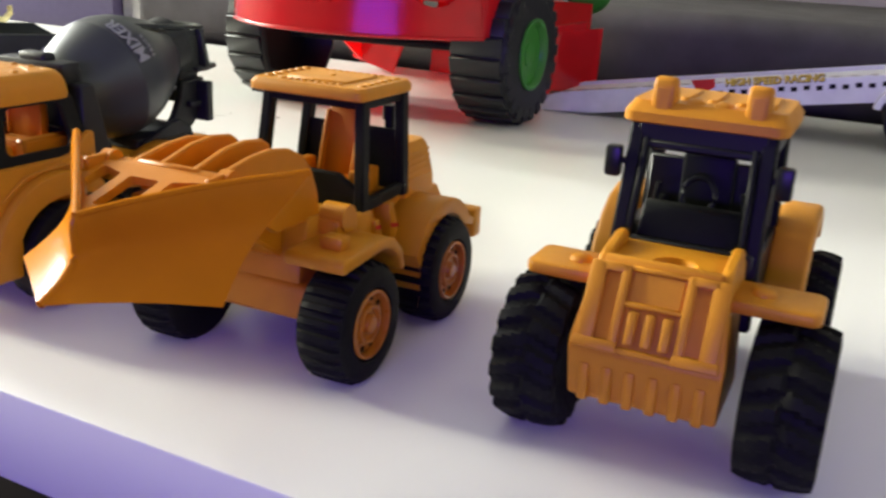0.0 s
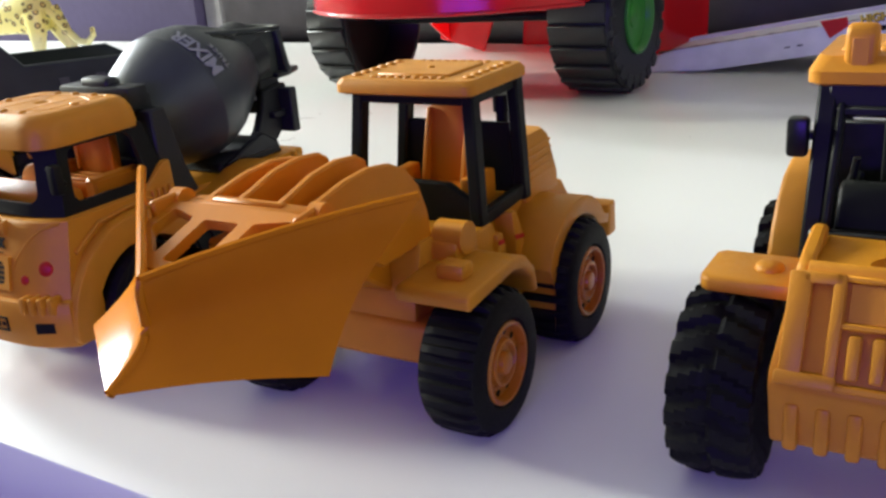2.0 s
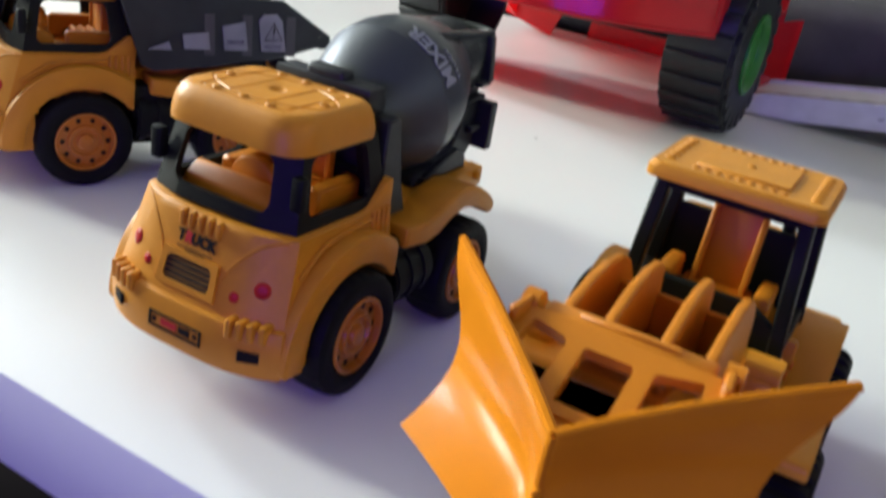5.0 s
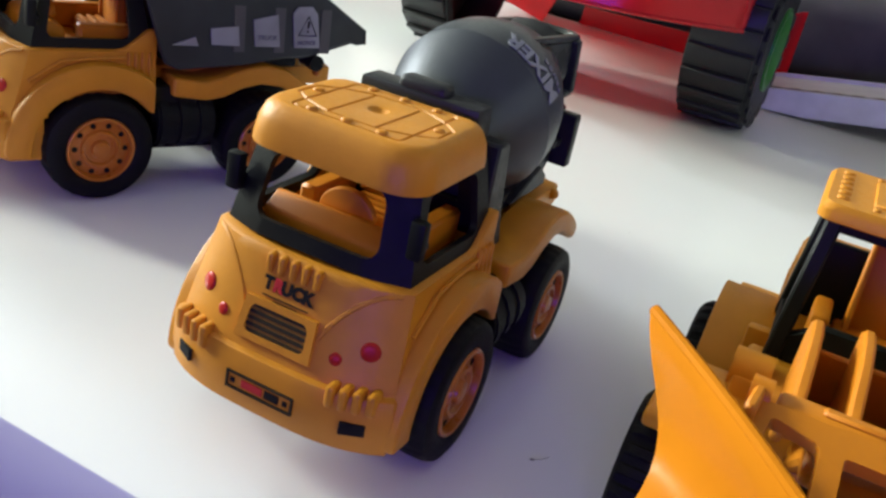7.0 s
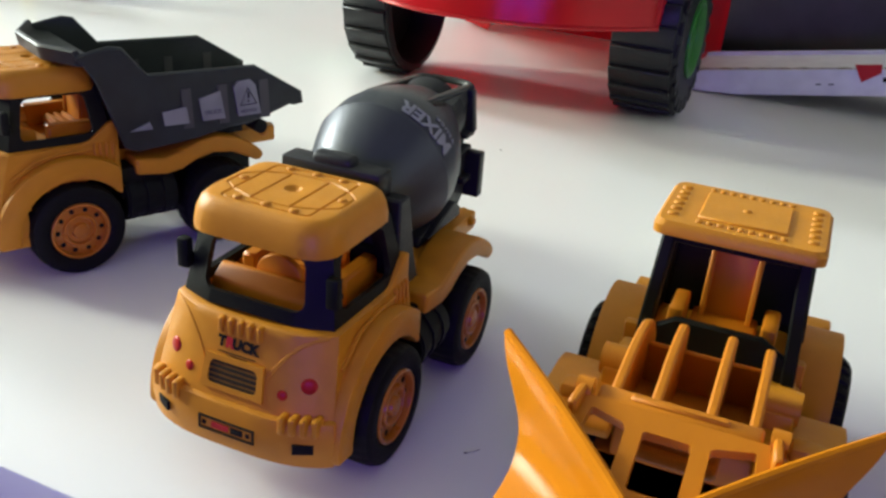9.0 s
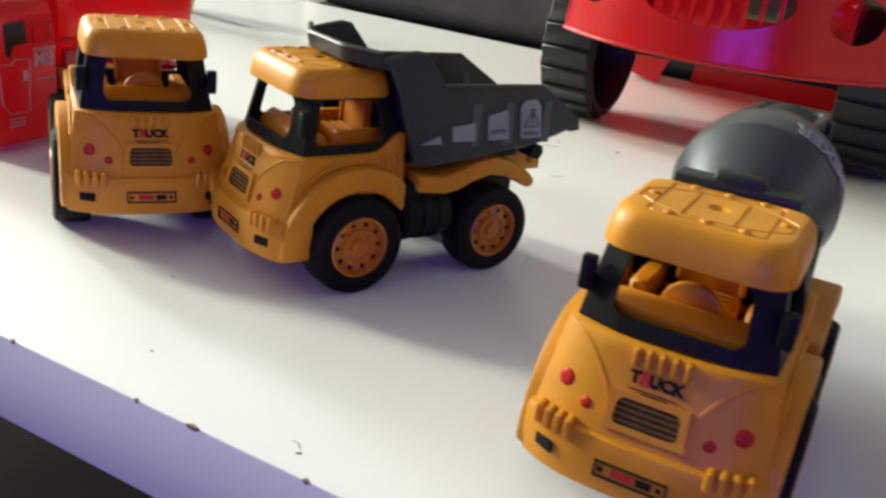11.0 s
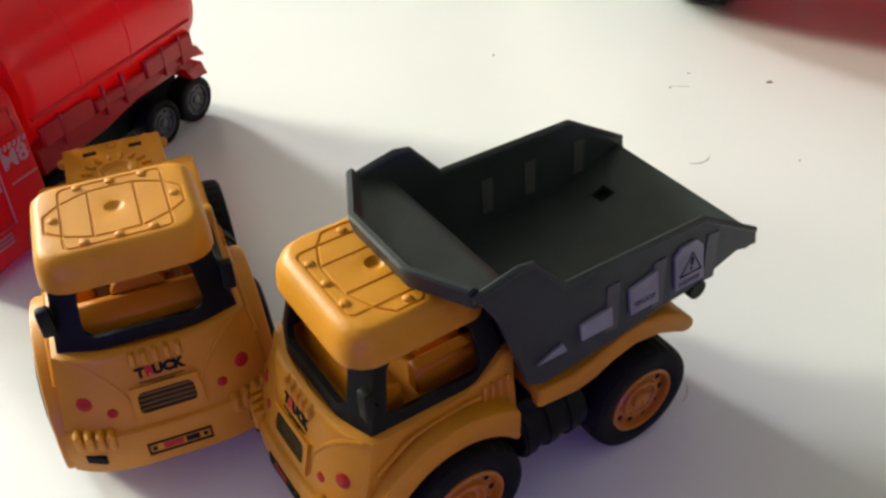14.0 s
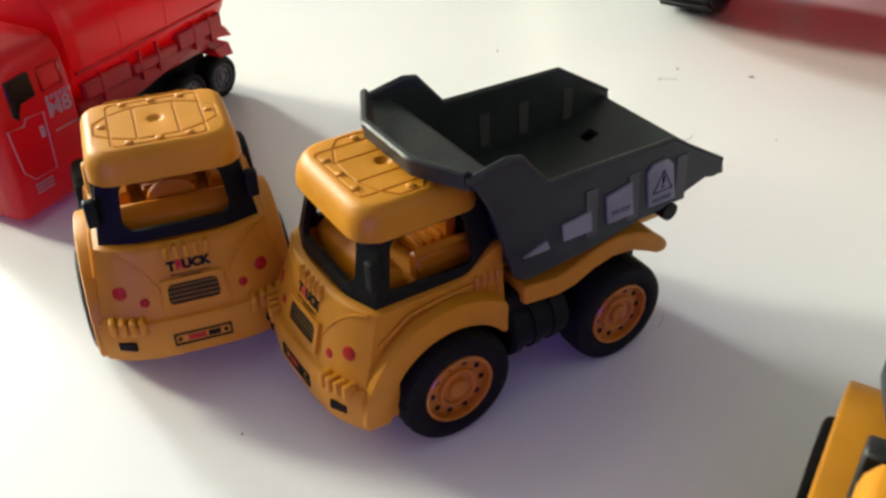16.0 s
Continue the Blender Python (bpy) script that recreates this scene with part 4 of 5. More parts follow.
se = slab([(-0.0440, 0.0600), (-0.0495, 0.0600), (-0.0545, 0.0875), (-0.0500, 0.0875)], -0.0085, 0.0085, "y", 0.0010)
for s in (1, -1):
    slab([(-0.0400, 0.0600), (-0.0470, 0.0600), (-0.0520, 0.0860), (-0.0485, 0.0860)], s * 0.0075, s * 0.0095, "y", 0.0004, 1, into=se)
    part("armrest", box(-0.0480, -0.0300, s * 0.0165 - 0.0028, s * 0.0165 + 0.0028, 0.0560, 0.0665, 0.0012), ORANGE, ld)
box(-0.0480, -0.0280, -0.0120, 0.0120, 0.0550, 0.0615, 0.0012, into=se)
box(-0.0290, -0.0230, -0.0060, 0.0060, 0.0550, 0.0650, 0.0012, into=se)
part("seat", se, ORANGE, ld)
ex = rod((-0.0635, 0.0150, 0.0700), (-0.0635, 0.0150, 0.0830), 0.0024, 12)
rod((-0.0635, 0.0150, 0.0825), (-0.0635, 0.0150, 0.0885), 0.0034, 14, into=ex)
part("exhaust_pipe", ex, BLACK, ld)
# the cab sits a little to the left, and is narrower than the body
for o in ld.children_recursive:
    if o not in before:
        o.data.transform(Matrix.Translation((-0.0064, 0.0016, 0)) @ Matrix.Diagonal((0.935, 0.900, 1, 1)))
# lifting arms and the plough
for y in (-0.0155, -0.0054, 0.0078, 0.0180):
    armp = [(0.0530, 0.0770), (0.0530, 0.0812), (0.0440, 0.0832), (0.0330, 0.0862), (0.0220, 0.0872), (0.0130, 0.0862), (0.0092, 0.0840), (0.0070, 0.0760), (0.0040, 0.0560), (0.0250, 0.0560), (0.0400, 0.0700)]
    if abs(y) > 0.01:
        armp = [(0.0530, 0.0770), (0.0530, 0.0812), (0.0440, 0.0830), (0.0330, 0.0850), (0.0220, 0.0856), (0.0120, 0.0842), (0.0040, 0.0805), (-0.0020, 0.0740), (-0.0055, 0.0655), (-0.0070, 0.0560), (0.0200, 0.0560), (0.0400, 0.0700)]
    part("lifting_arm", slab(armp, y - 0.0013, y + 0.0013, "y", 0.0006, 1), ORANGE, ld)
for s in (1, -1):
    y = 0.0008 + s * 0.0222
    part("arm_pin", rod((0.0512, y - s * 0.001, 0.0818), (0.0512, y + s * 0.0030, 0.0818), 0.0034, 16), ORANGE, ld)
part("rear_cross_plate", slab([(0.0060, 0.0560), (0.0090, 0.0560), (0.0105, 0.0765), (0.0085, 0.0765)], -0.0160, 0.0172, "y", 0.0006, 1), ORANGE, ld)
part("arm_floor", slab([(0.0060, 0.0600), (0.0460, 0.0720), (0.0450, 0.0745), (0.0060, 0.0625)], -0.0160, 0.0172, "y", 0.0004, 1), ORANGE, ld)
part("arm_bar", slab([(0.0465, 0.0768), (0.0545, 0.0768), (0.0552, 0.0806), (0.0535, 0.0826), (0.0480, 0.0830)], -0.0190, 0.0205, "y", 0.0010, 2), ORANGE, ld)
part("bar_groove", box(0.0492, 0.0520, -0.0110, 0.0125, 0.0822, 0.0836, 0.0006, 1), ORANGE, ld)
gd = bmesh.new()
A = [Vector((0.0540, y, 0.0826)) for y in (-0.0215, -0.0082, 0.0078, 0.0222)]
B = [Vector(p) for p in ((0.0636, -0.0234, 0.0792), (0.0796, -0.0078, 0.0748), (0.0796, 0.0080, 0.0748), (0.0636, 0.0238, 0.0792))]
NOSE = Vector((0.0862, 0, 0.0740))
for a0, a1, b0, b1, m0, m1 in ((A[0], A[1], B[0], B[1], 0.20, 0.13), (A[1], A[2], B[1], B[2], 0.14, 0.14), (A[2], A[3], B[2], B[3], 0.13, 0.20)):
    panel([a0, b0, b1, a1], 0.24, 0.12, m0, m1, 0.0010, 0.0030, k=4, into=gd)
slab([(B[0].x - 0.0005, B[0].y), (B[1].x - 0.0005, B[1].y), (B[2].x - 0.0005, B[2].y), (B[3].x - 0.0005, B[3].y), (NOSE.x, 0)], 0.0712, 0.0740, "z", 0.0004, 1, into=gd)
for s in (1, -1):
    # raised cheeks beside the plate, down to the back of the blade
    part("cheek_plate", beam((0.0500, 0.0005 + s * 0.0228, 0.0812), (0.0610, 0.0005 + s * 0.0238, 0.0806), 0.0022, 0.0070, r=0.0006), ORANGE, ld)
part("grille_bracket", gd, ORANGE, ld)


def blade_point(u, v, s, back):
    """u from the nose to the wing's tip, v from the top edge to the bottom one."""
    top = Vector((0.0890, 0, 0.0758)).lerp(Vector((0.0424, s * 0.0474, 0.0860)), u)
    bot = Vector((0.1035, 0, 0.0538)).lerp(Vector((0.0740, s * 0.0392, 0.0520)), u)
    n = Vector((0.70, s * 0.71, 0)).normalized().lerp(Vector((1, 0, 0)), max(0, 1 - u * 5))
    # upright above, swept forward towards the lower lip
    hollow = 0.0082 * math.sin(math.pi * v ** 1.5) * (0.85 + 0.15 * u)
    return top.lerp(bot, v) - n * (hollow + back) + Vector((0, 0, 0.0012 * math.sin(math.pi * u)))


bl_ = bmesh.new()
for s in (1, -1):
    for back in (0,):
        nu, nv = 16, 14
        front = [[blade_point(i / nu, j / nv, s, 0) for j in range(nv + 1)] for i in range(nu + 1)]
        rear = [[blade_point(i / nu, j / nv, s, 0.0021) for j in range(nv, -1, -1)] for i in range(nu + 1)]
        loft([f + r for f, r in zip(front, rear)], into=bl_)
tube([blade_point(0, j / 10, 1, 0.0008) for j in range(11)], 0.0013, 8, into=bl_)
tube([blade_point(i / 14, 0, 1, 0.0010) for i in range(15)], 0.0013, 8, into=bl_)
tube([blade_point(i / 14, 0, -1, 0.0010) for i in range(15)], 0.0013, 8, into=bl_)
part("plough_blade", bl_, BLADE, ld, "orange V-shaped plough blade")


# ---- the toy tractor ----
tr = thing("tractor", "yellow plastic toy tractor with a black cab and large wheels", "toy tractor", pose(0.2885, 0.0850, 0, 0, 0, -88.4))


side_ = [(0.0190, 0.0215), (0.0205, 0.0230), (0.0228, 0.0385), (0.0215, 0.0420), (0.0112, 0.0625), (0.0085, 0.0640), (-0.0160, 0.0640), (-0.0180, 0.0215)]
wid = [0.0225, 0.0228, 0.0232, 0.0232, 0.0205, 0.0198, 0.0205, 0.0225]
hb = bmesh.new()
L_ = [hb.verts.new((x, w, z)) for (x, z), w in zip(side_, wid)]
R_ = [hb.verts.new((x, -w, z)) for (x, z), w in zip(side_, wid)]
hb.faces.new(L_)
hb.faces.new(R_[::-1])
for i in range(8):
    j = (i + 1) % 8
    hb.faces.new((L_[i], L_[j], R_[j], R_[i]))
bmesh.ops.recalc_face_normals(hb, faces=hb.faces)
rounded(hb, 0.0010, 2)
hood = carve(part("hood", hb, YELLOW), lathe([(0.0040, 0.0570), (0.0068, 0.0625), (0.0070, 0.0660)], "z", 32, (0.0030, 0.0020, 0)))
hood.parent = tr
gm = facing((0.0166, 0, 0.0523), (0.0205, 0, 0.0103))  # the sloping grille face
fb = bmesh.new()
for s in (1, -1):
    box(s * 0.0184 - 0.0026, s * 0.0184 + 0.0026, -0.0128, 0.0128, -0.0005, 0.0017, 0.0007, 2, into=fb)
    box(s * 0.0098 - 0.0014, s * 0.0098 + 0.0014, -0.0128, 0.0128, -0.0005, 0.0017, 0.0006, 2, into=fb)
    box(s * 0.0135 - 0.0046, s * 0.0135 + 0.0046, 0.0100, 0.0128, -0.0005, 0.0017, 0.0006, 2, into=fb)
    box(s * 0.0150 - 0.0068, s * 0.0150 + 0.0068, -0.0142, -0.0108, -0.0006, 0.0021, 0.0007, 2, into=fb)
box(-0.0090, 0.0090, 0.0112, 0.0128, -0.0005, 0.0013, 0.0005, 1, into=fb)
box(-0.0090, 0.0090, 0.0002, 0.0019, -0.0005, 0.0015, 0.0005, 1, into=fb)
box(-0.0076, 0.0076, 0.0019, 0.0112, -0.0005, 0.0003, 0.0002, 1, into=fb)
box(-0.0090, 0.0090, -0.0142, -0.0122, -0.0006, 0.0014, 0.0005, 1, into=fb)
for i in range(3):
    x = -0.0052 + 0.0052 * i
    box(x - 0.0015, x + 0.0015, -0.0112, -0.0008, -0.0006, 0.0022, 0.0009, 2, into=fb)
part("grille", moved(fb, gm), YELLOW, tr)
part("hood_lip", slab([(0.0122, 0.0605), (0.0100, 0.0652), (0.0086, 0.0660), (0.0076, 0.0650), (0.0072, 0.0630)], -0.0175, 0.0175, "y", 0.0006, 2), YELLOW, tr)
lb = bmesh.new()
for i in range(6):
    y = -0.0175 + 0.0070 * i
    box(0.0180, 0.0228, y - 0.0017, y + 0.0017, 0.0218, 0.0345, 0.0010, 2, into=lb)
part("lower_rib", lb, YELLOW, tr)
for s in (1, -1):
    part("hood_rail", slab([(0.0118, 0.0605), (0.0085, 0.0648), (0.0030, 0.0662), (-0.0090, 0.0682), (-0.0125, 0.0680), (-0.0150, 0.0630)], s * 0.0166, s * 0.0202, "y", 0.0008, 1), YELLOW, tr)
    fp = slab([(0.0085, 0.0200), (0.0085, 0.0440), (0.0060, 0.0460), (-0.0110, 0.0460), (-0.0130, 0.0440), (-0.0130, 0.0200)] if s > 0 else [(0.0085, -0.0200), (0.0085, -0.0420), (0.0060, -0.0440), (-0.0110, -0.0440), (-0.0130, -0.0420), (-0.0130, -0.0200)], 0.0540, 0.0582, "z", 0.0012)
    dome((-0.0020, s * 0.0285, 0.0575), (0, 0, 1), 0.0038, 0.0028, into=fp)
    part("front_mudguard", fp, YELLOW, tr)
    part("rear_mudguard", slab([(-0.0410, 0.0400), (-0.0412, 0.0470), (-0.0450, 0.0540), (-0.0510, 0.0610), (-0.0600, 0.0665), (-0.0720, 0.0690), (-0.0880, 0.0675), (-0.1010, 0.0610), (-0.1090, 0.0510), (-0.1060, 0.0490), (-0.0970, 0.0570), (-0.0860, 0.0600), (-0.0720, 0.0590), (-0.0620, 0.0545), (-0.0560, 0.0470), (-0.0520, 0.0400)], s * 0.0235, s * 0.0372, "y", 0.0020, 3), YELLOW, tr)
# cab
for s in (1, -1):
    part("cab_post", beam((-0.0150, s * 0.0222, 0.0400), (-0.0290, s * 0.0208, 0.1005), 0.0050, 0.0056, (1, 0, 0), 0.0008), BLACK, tr)
    part("cab_post", beam((-0.0600, s * 0.0222, 0.0400), (-0.0620, s * 0.0208, 0.1005), 0.0050, 0.0056, (1, 0, 0), 0.0008), BLACK, tr)
    part("windscreen_trim", beam((-0.0180, s * 0.0182, 0.0640), (-0.0272, s * 0.0172, 0.0960), 0.0022, 0.0044, (1, 0, 0), 0.0007), BLACK, tr)
    mb = box(-0.0265, -0.0215, s * 0.0272 - 0.0027, s * 0.0272 + 0.0027, 0.0820, 0.0925, 0.0012)
    box(-0.0275, -0.0250, min(s * 0.0220, s * 0.0260), max(s * 0.0220, s * 0.0260), 0.0862, 0.0882, 0, into=mb)
    part("mirror", mb, GLOSSY_BLACK, tr)
part("windscreen_trim", beam((-0.0268, -0.0190, 0.0940), (-0.0268, 0.0190, 0.0940), 0.0040, 0.0030, r=0.0008), GLOSSY_BLACK, tr)
cf = bmesh.new()
beam((-0.0285, -0.0208, 0.0982), (-0.0285, 0.0208, 0.0982), 0.0060, 0.0070, r=0.0008, into=cf)
beam((-0.0618, -0.0205, 0.0965), (-0.0618, 0.0205, 0.0965), 0.0050, 0.0060, r=0.0008, into=cf)
for s in (1, -1):
    beam((-0.0285, s * 0.0207, 0.0965), (-0.0618, s * 0.0207, 0.0965), 0.0040, 0.0060, r=0.0006, into=cf)
    beam((-0.0180, s * 0.0220, 0.0560), (-0.0600, s * 0.0220, 0.0560), 0.0040, 0.0160, r=0.0006, into=cf)
slab([(-0.0222, 0.0400), (0.0222, 0.0400), (0.0222, 0.0645), (-0.0222, 0.0645)], -0.0165, -0.0195, "x", 0.0006, 1, into=cf)
slab([(-0.0222, 0.0400), (0.0222, 0.0400), (0.0218, 0.0850), (-0.0218, 0.0850)], -0.0545, -0.0575, "x", 0.0006, 1, into=cf)
part("cab_frame", cf, GLOSSY_BLACK, tr)
si = slab([(-0.0200, 0.0600), (-0.0280, 0.0735), (-0.0330, 0.0745), (-0.0330, 0.0560)], -0.0170, 0.0170, "y", 0.0014)
part("dashboard", si, BLACK, tr)
si = box(-0.0520, -0.0480, -0.0090, 0.0090, 0.0580, 0.0880, 0.0014)
box(-0.0500, -0.0360, -0.0090, 0.0090, 0.0560, 0.0640, 0.0012, into=si)
for s in (1, -1):
    box(-0.0500, -0.0380, s * 0.0150 - 0.0020, s * 0.0150 + 0.0020, 0.0560, 0.0720, 0.0008, 1, into=si)
    rod((-0.0380, s * 0.0150, 0.0720), (-0.0370, s * 0.0140, 0.0790), 0.0010, 8, into=si)
tube([(-0.0345 - 0.0020 * math.sin(a), 0.0055 * math.cos(a), 0.0770 + 0.0055 * math.sin(a)) for a in [i * math.pi / 8 for i in range(16)]], 0.0009, 6, True, into=si)
part("seat", si, BLACK, tr)
rk = [rrect(-0.0680, -0.0265, 0.0244, 0.003, 0.003, 0.1000, 4), rrect(-0.0700, -0.0245, 0.0262, 0.004, 0.004, 0.1010, 4), rrect(-0.0700, -0.0245, 0.0262, 0.004, 0.004, 0.1040, 4), rrect(-0.0670, -0.0282, 0.0242, 0.004, 0.004, 0.1075, 4)]
roof = part("roof", loft(rk), YELLOW, tr)
cb = bmesh.new()
for i in range(5):
    y = -0.0180 + 0.0090 * i
    box(-0.0615, -0.0365, y - 0.0020, y + 0.0020, 0.1060, 0.1085, 0.0009, 1, into=cb)
for s in (-1, 1):
    dome((-0.0318, s * 0.0045, 0.1060), (0.3, 0, 1), 0.0035, 0.0028, into=cb)
part("roof_rib", cb, YELLOW, roof)
for s in (1, -1):
    lp = slab([(-0.0262, 0.1035), (-0.0268, 0.1130), (-0.0284, 0.1154), (-0.0318, 0.1156), (-0.0368, 0.1060)], 0.0008 + s * 0.0148 - 0.0038, 0.0008 + s * 0.0148 + 0.0038, "y", 0.0016, 3)
    lamp = part("roof_lamp", lp, YELLOW, roof)
    part("lens", moved(box(-0.0020, 0.0020, -0.0036, 0.0036, -0.0002, 0.0002, 0.0001, 1), facing((-0.0264, 0.0008 + s * 0.0148, 0.1086), (1, 0, 0.06))), YELLOW, lamp)
part("chassis", box(-0.1050, 0.0130, -0.0180, 0.0180, 0.0225, 0.0420, 0.002), BLACK, tr)
part("rear_body", box(-0.1120, -0.0590, -0.0260, 0.0260, 0.0350, 0.0600, 0.002), YELLOW, tr)


def lug_wheel(parent, x, R, y_in, y_out, side, count=17):
    """A tractor wheel: one moulded skin with slanting tread blocks in two rows."""
    w = y_out - y_in
    n, k = count * 8, 14
    rings = [[(R * 0.50, y_in + w * 0.2)] * n, [(R * 0.80, y_in)] * n]
    for j in range(k + 1):
        v = j / k
        ring = []
        for i in range(n):
            # the block's phase runs forward on one half and back on the other
            ph = (i / 8 + (0.5 if v < 0.5 else 0.0) + abs(v - 0.5) * 0.75) % 1.0
            up = 1.0 if ph < 0.56 else 0.0
            if 0.46 < v < 0.54:
                up *= 0.4
            crown = R * (0.925 + 0.055 * (1 - (abs(v - 0.5) * 2) ** 3))
            ring.append((crown - (0.0 if up > 0.9 else 0.0017 * (1 - up)), y_in + w * (0.02 + 0.96 * v)))
        rings.append(ring)
    rings += [[(R * 0.80, y_out)] * n, [(R * 0.56, y_out)] * n, [(R * 0.52, y_out - w * 0.2)] * n]
    bm = loft([[(x + r * math.cos(2 * math.pi * i / n), d * side, R + r * math.sin(2 * math.pi * i / n)) for i, (r, d) in enumerate(ring)] for ring in rings])
    ty = part("wheel", bm, TYRE, parent)
    q = R * 0.54
    part("rim", lathe([(q, (y_out - w * 0.3) * side), (q, (y_out - w * 0.06) * side), (q * 0.9, (y_out - w * 0.05) * side), (q * 0.8, (y_out - w * 0.25) * side), (q * 0.4, (y_out - w * 0.2) * side), (q * 0.3, (y_out - w * 0.02) * side), (q * 0.1, (y_out - w * 0.02) * side)], "y", 28, (x, 0, R)), RIM, ty, "orange plastic rim")


for s, out in ((1, 0.0040), (-1, 0.0)):
    lug_wheel(tr, 0.0, 0.0262, 0.0262 + 0.5 * out, 0.0480 + out, s)
    lug_wheel(tr, -0.0870, 0.0250, 0.0255, 0.0470, s)


# ---- the large red toy vehicle ----
big = thing("red_toy_car", "large red plastic toy car with black tyres and green rims", "toy car")
TYRE_B = material("big_tyre_plastic", (0.0085, 0.0090, 0.0100), 0.45, spec=0.35, bump=0.2, bump_scale=500)


def big_wheel(x0, x1, y, outer):
    """A hollow plastic wheel with stepped tread bars; outer is the side of the green rim."""
    R = 0.062
    c = (x0 + x1) / 2
    w = abs(x1 - x0)
    a, b = (x0, x1) if outer > 0 else (x1, x0)
    prof = [(R * 0.10, a + (b - a) * 0.72), (R * 0.78, a + (b - a) * 0.70), (R * 0.84, a + (b - a) * 0.04), (R * 0.86, a), (R * 0.90, a), (R * 0.95, a + (b - a) * 0.04), (R * 0.95, a + (b - a) * 0.90), (R * 0.88, b), (R * 0.50, b), (R * 0.48, b - (b - a) * 0.08), (R * 0.30, b - (b - a) * 0.10), (R * 0.30, b - (b - a) * 0.16), (R * 0.82, b - (b - a) * 0.2)]
    bm = lathe(prof, "x", 48, (0, y, R))
    n = 22
    for i in range(n):
        bar = slab([(-0.0082, R * 0.93), (0.0082, R * 0.93), (0.0078, R * 0.965), (-0.0074, R * 1.0)], min(a, b) + w * 0.02, max(a, b) - w * 0.08, "y", 0.0008, 1)
        bmesh.ops.transform(bar, matrix=Matrix.Rotation(radians(-90), 4, "Z"), verts=bar.verts)
        join(bm, bar, Matrix.Translation((0, y, R)) @ Matrix.Rotation(2 * math.pi * i / n, 4, "X"))
        sh = box(b - 0.002 if outer > 0 else b - 0.0006, b + 0.0006 if outer > 0 else b + 0.002, -0.0050, 0.0050, R * 0.78, R * 0.95, 0.0006, 1)
        join(bm, sh, Matrix.Translation((0, y, R)) @ Matrix.Rotation(2 * math.pi * (i + 0.5) / n, 4, "X"))
    wh = part("wheel", bm, TYRE_B, big)
    o = outer
    rp = [(R * 0.50, b - o * 0.004), (R * 0.50, b + o * 0.0018), (R * 0.46, b + o * 0.0022), (R * 0.42, b - o * 0.001), (R * 0.38, b - o * 0.012), (R * 0.20, b - o * 0.010), (R * 0.17, b - o * 0.003), (R * 0.05, b - o * 0.002)]
    part("rim", lathe(rp, "x", 36, (0, y, R)), GREEN, wh, "bright green plastic rim")
    return wh


big_wheel(-0.0130, 0.0400, 0.5850, 1)
big_wheel(-0.2330, -0.1900, 0.5620, -1)


def bow_y(x):
    """Where the rounded front lies, across."""
    s = (x + 0.098) / 0.122
    return 0.448 + 0.058 * abs(s) ** 2.2 + 0.008 * s


def front_strip(x0, x1, z0, z1, n=10, thick=0.003, lean=0.10):
    rows = []
    for i in range(n + 1):
        x = x0 + (x1 - x0) * i / n
        y = bow_y(x)
        rows.append([(x, y + lean * (z0 - 0.078), z0), (x, y + lean * (z1 - 0.078), z1), (x, y + thick + lean * (z1 - 0.078), z1), (x, y + thick + lean * (z0 - 0.078), z0)])
    return loft(rows)


def bowed_panel(x0, x1, z0, z1, c, rx, rz, into, n=56, lean=0.10, thick=0.003):
    """A stretch of the rounded front with an oval hole through it."""
    def at(x, z, back):
        return (x, bow_y(x) + lean * (z - 0.078) + back, z)

    outer = [(p[0], p[1]) for p in radial([(x0, z0, 0), (x1, z0, 0), (x1, z1, 0), (x0, z1, 0)], c, n)]
    for corner in ((x0, z0), (x1, z0), (x1, z1), (x0, z1)):
        k = min(range(n), key=lambda i: (outer[i][0] - corner[0]) ** 2 + (outer[i][1] - corner[1]) ** 2)
        outer[k] = corner
    inner = [(c[0] + rx * math.cos(2 * math.pi * i / n), c[1] + rz * math.sin(2 * math.pi * i / n)) for i in range(n)]
    rings = []
    for k in range(5):
        rings.append([at(o[0] + (q[0] - o[0]) * k / 4, o[1] + (q[1] - o[1]) * k / 4, 0.0) for o, q in zip(outer, inner)])
    for k in range(5):
        rings.append([at(q[0] + (o[0] - q[0]) * k / 4, q[1] + (o[1] - q[1]) * k / 4, thick) for o, q in zip(outer, inner)])
    rings.append(rings[0])
    return loft(rings, caps=False, into=into)


ft = bmesh.new()
join(ft, front_strip(-0.213, 0.024, 0.0780, 0.0960, 28))
join(ft, front_strip(-0.213, 0.024, 0.1480, 0.1750, 28))
bowed_panel(-0.213, -0.1560, 0.0960, 0.1480, (-0.1880, 0.1180), 0.0158, 0.0158, ft)
bowed_panel(-0.0400, 0.0240, 0.0960, 0.1480, (-0.0080, 0.1180), 0.0158, 0.0158, ft)
bowed_panel(-0.1560, -0.0400, 0.0960, 0.1480, (-0.0980, 0.1215), 0.0530, 0.0205, ft)
bmesh.ops.remove_doubles(ft, verts=ft.verts, dist=0.00005)
tube([(x, bow_y(x) + 0.0005, 0.0784) for x in [-0.213 + 0.237 * i / 30 for i in range(31)]], 0.0016, 8, into=ft)
front = part("front_panel", ft, RED_THIN, big, smooth=50)
